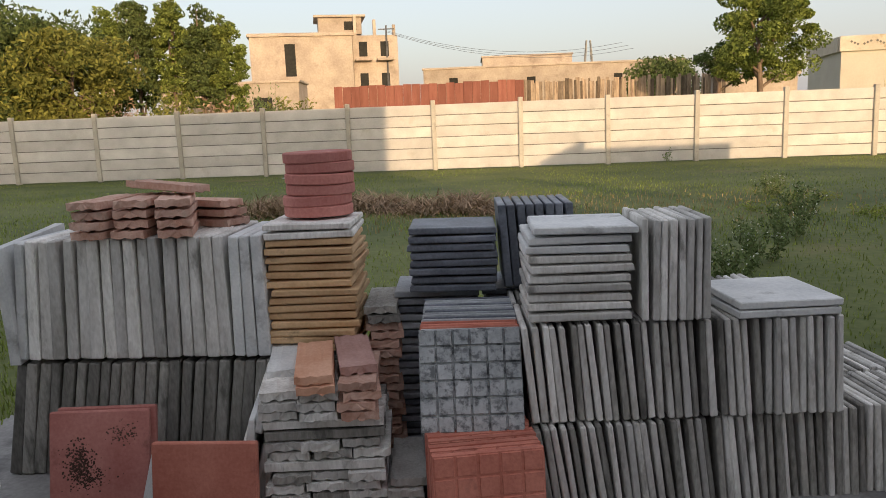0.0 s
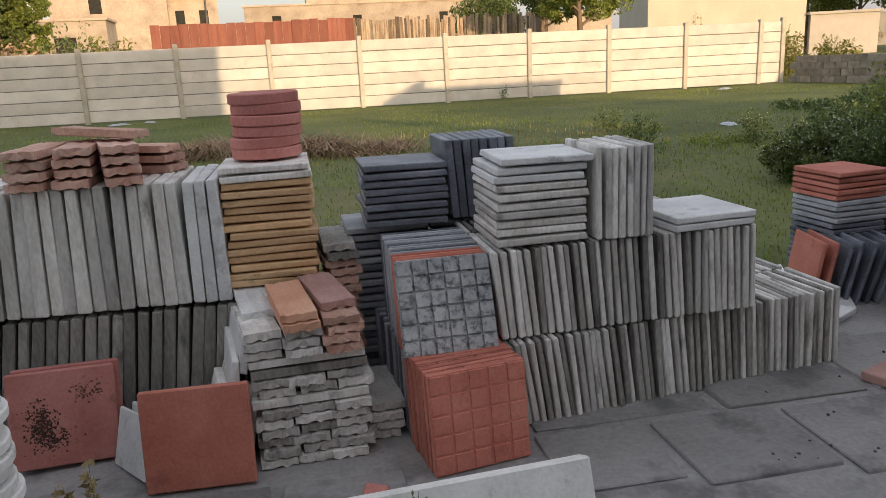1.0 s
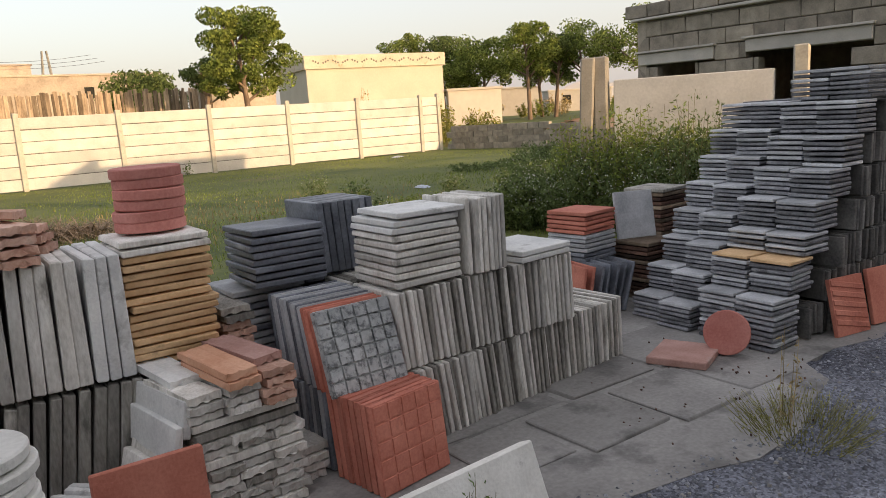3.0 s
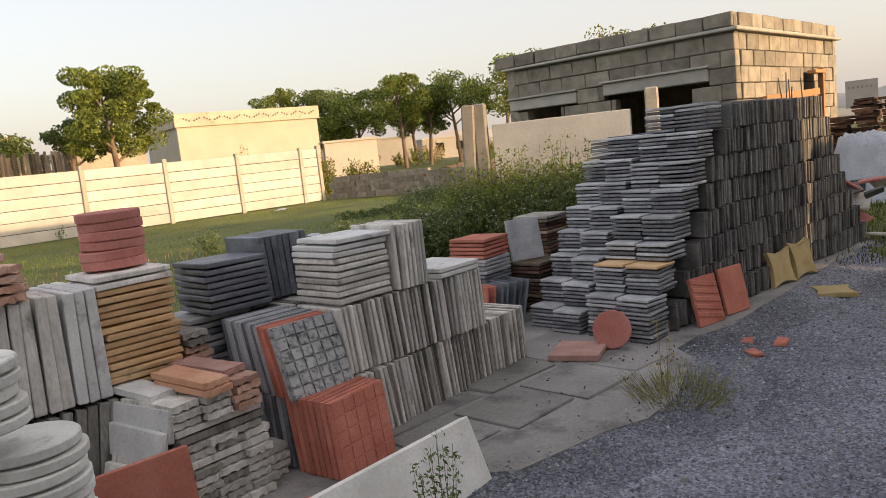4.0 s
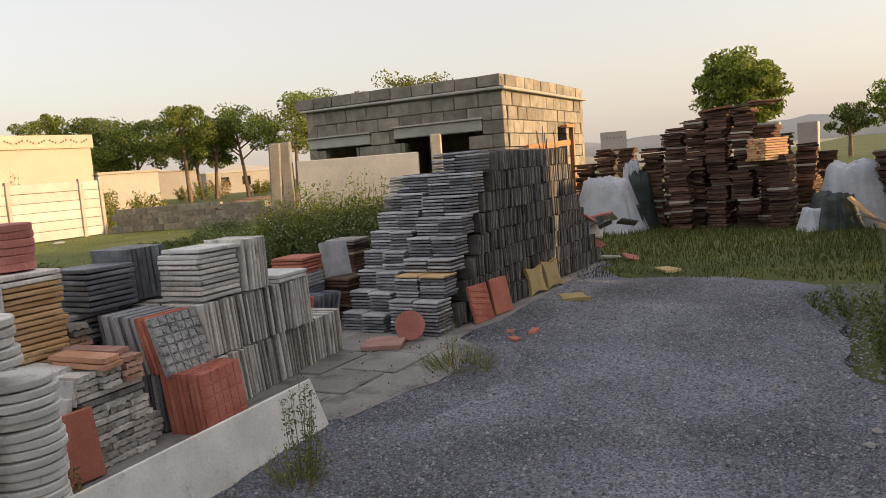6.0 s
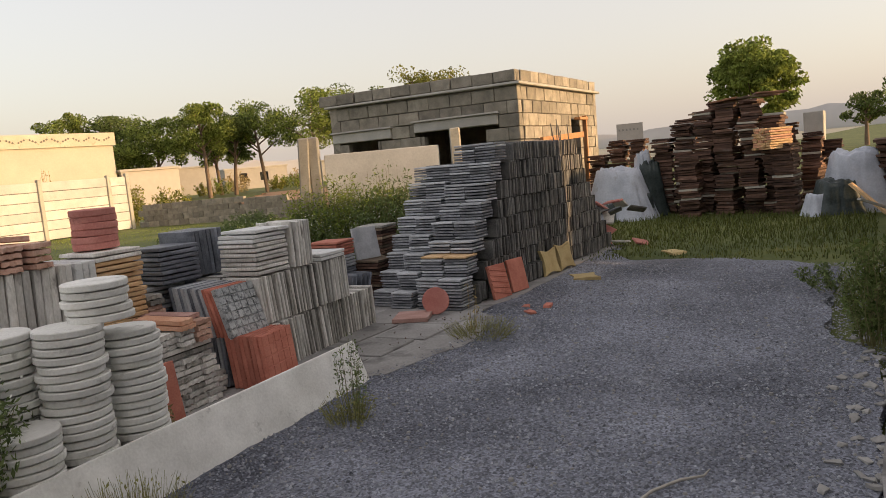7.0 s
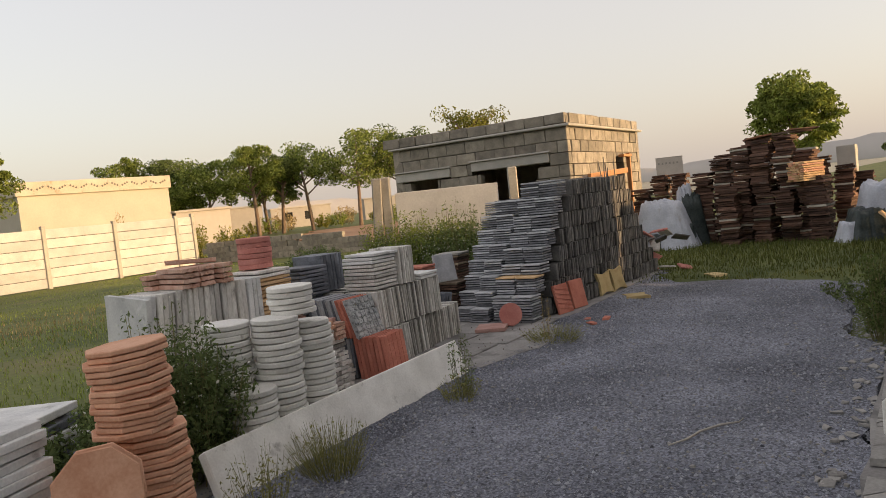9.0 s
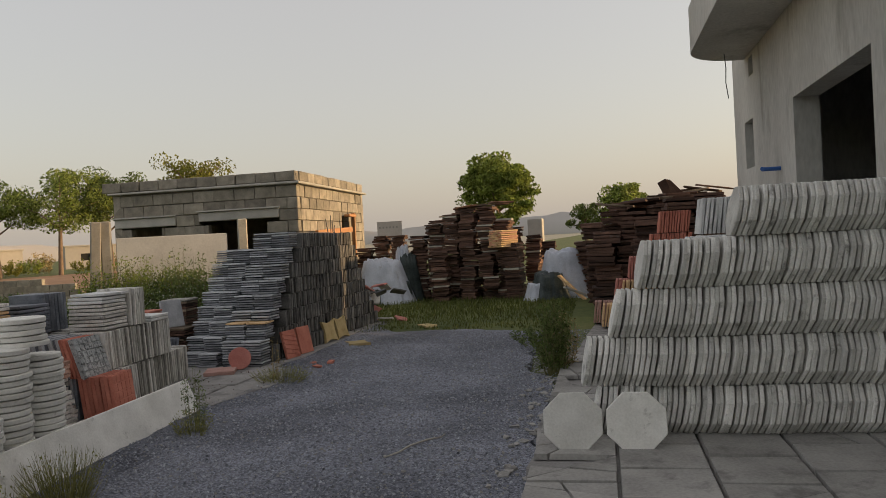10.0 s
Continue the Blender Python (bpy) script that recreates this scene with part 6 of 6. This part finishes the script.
def background():
    cream = box_building("cream_house", "low cream-painted house with a stained parapet band", 29.4, 55.2, -10.5, 11.4, 9, -0.3, 5.5, M_CREAM, (), 1.0, M_CREAM2)
    dot = box_mesh(0.13, 0.03, 0.13, 0.01)
    for k in range(56):
        rise = abs((k % 8) - 4) / 4
        place("ornament", dot, M_CREAM2 if k % 8 in (0, 4) else M_MORTAR, cream, pose(0.3 + 0.195 * k, -0.215, 5.35 + 0.36 * rise, 0, 45, 0))
    box_building("yard_wall", "pale weathered yard wall beyond the lawn", 40.8, 52.8, -20, 4.6, 0.6, -0.3, 2.9, M_FARHOUSE, (), 0)
    big = box_building("brick_house", "two-storey bare brick house under construction", -16.1, 74.2, 12, 9.6, 9, -0.3, 10.0, M_FARBRICK, ((3.2, 4.2, 6.2, 9.2),), 0.25)
    tower_part = place("stair_tower", box_mesh(4.2, 4.5, 1.6, 0.02), M_FARBRICK, big, pose(8.6, 4.0, 10.2))
    place("tower_roof", box_mesh(5.0, 5.2, 0.2, 0.02), M_FARBRICK, tower_part, pose(0, 0, 1.6))
    place("window", box_mesh(1.2, 0.06, 0.8, 0.004), M_DARK, tower_part, pose(1.0, -2.28, 0.4))
    wing = place("wing", box_mesh(4.4, 6.0, 10.0, 0.02), M_FARBRICK, big, pose(11.9, 4.2, 0))
    for k, (x, z) in enumerate(((-1.2, 5.0), (0.9, 5.0), (-1.2, 8.0), (0.9, 8.0))):
        place("window", box_mesh(0.8, 0.08, 1.4, 0.01), M_DARK, wing, pose(x, -3.0, z))
        place("balcony", box_mesh(1.6, 1.0, 0.22, 0.02), M_FARBRICK, wing, pose(x, -3.5, z - 0.45))
    for k in range(3):
        place("column", box_mesh(0.3, 0.3, 2.0 - 0.5 * k, 0.02), M_FARBRICK, wing, pose(-1.9 + 1.9 * k, -2.7, 10.0))
    box_building("annex", "single-storey brick annex with a dark doorway", -21.5, 66.0, 4, 11.5, 5, -0.3, 5.2, M_FARBRICK, ((7.6, 9.2, 2.0, 4.0),))
    box_building("brick_terrace", "long low row of pale brick houses", -1.0, 92, 0, 30, 8, -0.3, 7.4, M_FARBRICK, ((3, 4, 5, 6.4), (12, 13, 5, 6.2), (22, 23, 5, 6.2)))
    box_building("brick_terrace", "long low row of pale brick houses", 6.0, 98, 0, 11, 8, -0.3, 9.0, M_FARBRICK, ((2, 3, 6, 7.4),))
    f = thing("sheet_fence", "rust-red corrugated sheet fence", "fence", (-3.4, 46.4, 0), 2.5)
    for k in range(22):
        place("sheet", box_mesh(0.49, 0.05, 3.45, 0.01, 0.01, k % 4), M_REDFENCE, f, pose(0.25 + k * 0.5, J(-.04, .04), -0.1 + J(-.06, .06)))
    g = thing("board_fence", "fence of uneven weathered boards", "fence", (7.7, 46.9, 0), 4)
    x = 0.0
    while x < 11.6:
        w = round(RNG.choice((0.14, 0.18, 0.24)), 2)
        place("board", box_mesh(w, 0.04, 3.4, 0.01, 0.012, RNG.randrange(4)), M_WOODFENCE, g, pose(x, J(-.04, .04), -0.1 + J(-.2, .1), 0, J(-1.5, 1.5)))
        x += w + (J(0.02, 0.05) if J(0, 1) < 0.15 else J(-0.02, 0.004))
    box_building("brick_shed", "low brick shed with a flat roof", 19.0, 48, 0, 4.6, 3, -0.3, 3.4, M_FARBRICK)
    tank = disc_mesh(0.5, 1.3, 20, 0.08)
    solid("water_tank", tank, M_BLUE, "blue plastic water tank on a shed roof", "tank", pose(21.5, 49, 3.3))
    m = thing("lattice_mast", "far steel lattice mast", "mast", (26.8, 150, 0))
    for a, b in ((-1, -1), (1, -1), (1, 1), (-1, 1)):
        v, fc = tube([(a * 1.5, b * 1.5, 0), (a * 0.35, b * 0.35, 15.2)], [0.16, 0.12], 5)
        place("leg", quad_mesh("leg", v, fc), M_METAL, m)
    p = thing("power_pole", "steel power pole with sagging cables", "pole", (-3.6, 78, 0))
    v, fc = tube([(0, 0, 0), (0, 0, 10.6)], [0.12, 0.09], 6)
    pole = place("pole", quad_mesh("pole", v, fc), M_METAL, p)
    place("cross_arm", box_mesh(1.6, 0.1, 0.1, 0.01), M_METAL, pole, pose(0, 0, 10.2))
    for k in range(3):
        pts = [(0.6 * (k - 1) + 24 * t, 3 * t, 10.3 - 0.3 * k - 6.0 * t * (1 - t) - 2.0 * t) for t in [n / 10 for n in range(11)]]
        v, fc = tube(pts, [0.016] * 11, 4)
        place("cable", quad_mesh("cable", v, fc), M_METAL, p)
    for x, y, h, s in ((62, 82, 7.0, 12), (80, 82, 6.0, 9)):
        box_building("far_house", "far pale house behind trees", x, y, -35, s, 6, -0.3, h * 0.5, M_FARHOUSE, ((2, 3.2, 1.2, 2.4), (5, 6.2, 1.2, 2.4)))
    box_building("far_house", "far pale house behind trees", 92, 74, -45, 14, 6, -0.3, 3.2, M_FARHOUSE, ((2, 3.2, 1.2, 2.2), (7, 8.2, 1.2, 2.2)))
    sheet("bare_field", [(24, 19), (34, 17), (60, 30), (64, 44), (52, 48), (34, 34)], -0.15, 0.2, M_DIRT, "bare reddish field beyond the low wall", "field", wobble=0.5)
    tower = box_building("apartment_block", "far apartment block with haze put into its colour", 384, 117, -75, 13, 12, 0, 12, M_HAZE, tuple((1.0 + 1.8 * k, 1.8 + 1.8 * k, 8.6, 9.6) for k in range(6)), 0, glass=M_HAZEDK)
    # Pale sheet over the green ground, coloured like hazy distance.
    sheet("dry_field", [(66, -70), (900, -420), (900, 330), (120, 60), (70, 30)], -0.06, 0.3, M_FARFIELD, "pale far field with haze put into its colour", "field", wobble=0.5)
    # hills, their pale grey carries the distance haze
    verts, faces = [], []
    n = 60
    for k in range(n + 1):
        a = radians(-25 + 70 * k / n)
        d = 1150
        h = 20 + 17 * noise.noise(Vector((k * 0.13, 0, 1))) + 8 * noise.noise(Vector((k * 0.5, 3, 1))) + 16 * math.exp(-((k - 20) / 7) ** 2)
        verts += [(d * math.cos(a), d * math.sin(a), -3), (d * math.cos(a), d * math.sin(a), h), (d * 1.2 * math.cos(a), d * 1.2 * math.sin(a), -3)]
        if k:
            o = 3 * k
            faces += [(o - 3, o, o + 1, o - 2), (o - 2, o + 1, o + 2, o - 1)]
    solid("far_hills", quad_mesh("far_hills", verts, faces, True), M_HILL, "low hills on the horizon, haze put into their colour", "hills", kind="structure")


background()


def trees():
    tree((-13.5, 33, 0), 6.4, 7.5, 0.22, 1, M_LEAFDK, "dense dark green tree behind the wall", 6500, 0.22, 1.0)
    tree((-11.0, 31, 0), 5.4, 5.0, 0.18, 2, M_LEAFYE, "yellow-green tree behind the wall", 4600, 0.20, 1.0)
    tree((-16.5, 34, 0), 7.5, 6.5, 0.25, 3, M_LEAFDK, "tall leafy tree behind the wall", 6000, 0.22, 1.2)
    for k, (x, y, h) in enumerate([(-11.8, 39, 7.4), (-10.2, 38, 7.7), (-8.7, 38.5, 7.6), (-7.3, 38.6, 7.0), (-6.4, 39.2, 6.6)]):
        tree((x - 0.9, y, 0), h, 2.3, 0.15, 10 + k, M_LEAFDK if k % 2 else M_LEAF, "upright poplar in a row behind the wall", 5200, 0.18, 1.4, True, dense=120)
    for k in range(7):
        x = -11 + k * 1.5
        weed((x, 30 + (k % 3), -0.2), 2.8 + 0.5 * (k % 2), 2.6, 200 + k, 40, 1100, "tangled scrub behind the wall", (M_LEAFYE, M_STRAW, M_WEED)[k % 3], 0.12, "scrub", "shrub")
    tree((21.8, 72, 0), 6.4, 8.5, 0.3, 20, M_LEAFDK, "round dark green tree beyond the fence", 2200, 0.35, 1.5)
    tree((19.1, 41.2, 0), 7.5, 5.5, 0.22, 21, M_LEAF, "bright green tree beside the cream house", 6500, 0.2, 2.2, dense=24)
    tree((17.6, 44, 0), 5.2, 3.2, 0.16, 22, M_LEAFDK, "thin grey-green tree beside a shed", 1000, 0.2, 2.2, dense=0)
    for k in range(16):
        x = 44 + 2.0 * k
        weed((x, 68 - 1.3 * k + (k % 3), -0.2), 1.6 + 0.5 * (k % 3), 3.2, 300 + k, 20, 500, "scrub along the far field's edge", (M_LEAFYE, M_LEAF, M_GRASSDRY)[k % 3], 0.16, "scrub", "shrub")
    spots = [(47.0, 68, 8.9, 5.0), (50.0, 66, 8.2, 5.5), (50.0, 60, 7.6, 6.5), (50.1, 53.2, 8.3, 5.2), (54.5, 54.5, 7.6, 4.5), (57.3, 53, 8.4, 6.2), (56.2, 46, 8.8, 8.0), (60.5, 44, 8.6, 6.5), (47.5, 62, 5.5, 5.5), (58, 60, 7.0, 6)]
    for k, (x, y, h, w) in enumerate(spots):
        tree((x, y, -0.2), h * 1.07, w * 1.3, 0.22, 50 + k, (M_LEAF, M_LEAFDK, M_LEAF)[k % 3], "open-crowned roadside tree with a bare trunk", 3200, 0.26, h * 0.42, dense=14)
    tree((53.6, 32.3, 0), 9.2, 7.0, 0.25, 70, M_LEAFYE, "wispy light green tree behind the block building", 900, 0.26, 5.0, dense=0)
    tree((50, 7.2, 0), 6.9, 5.6, 0.25, 71, M_LEAF, "round leafy tree behind the tile piles", 4800, 0.27, 1.6)
    tree((50, -0.9, 0), 4.3, 3.6, 0.2, 72, M_LEAF, "small leafy tree behind the dark piles", 1600, 0.22, 1.2)
    tree((51, 1.6, 0), 3.2, 3.0, 0.15, 73, M_LEAFDK, "thin bare-branched bush on the horizon", 700, 0.2, 1.0, dense=0)


trees()
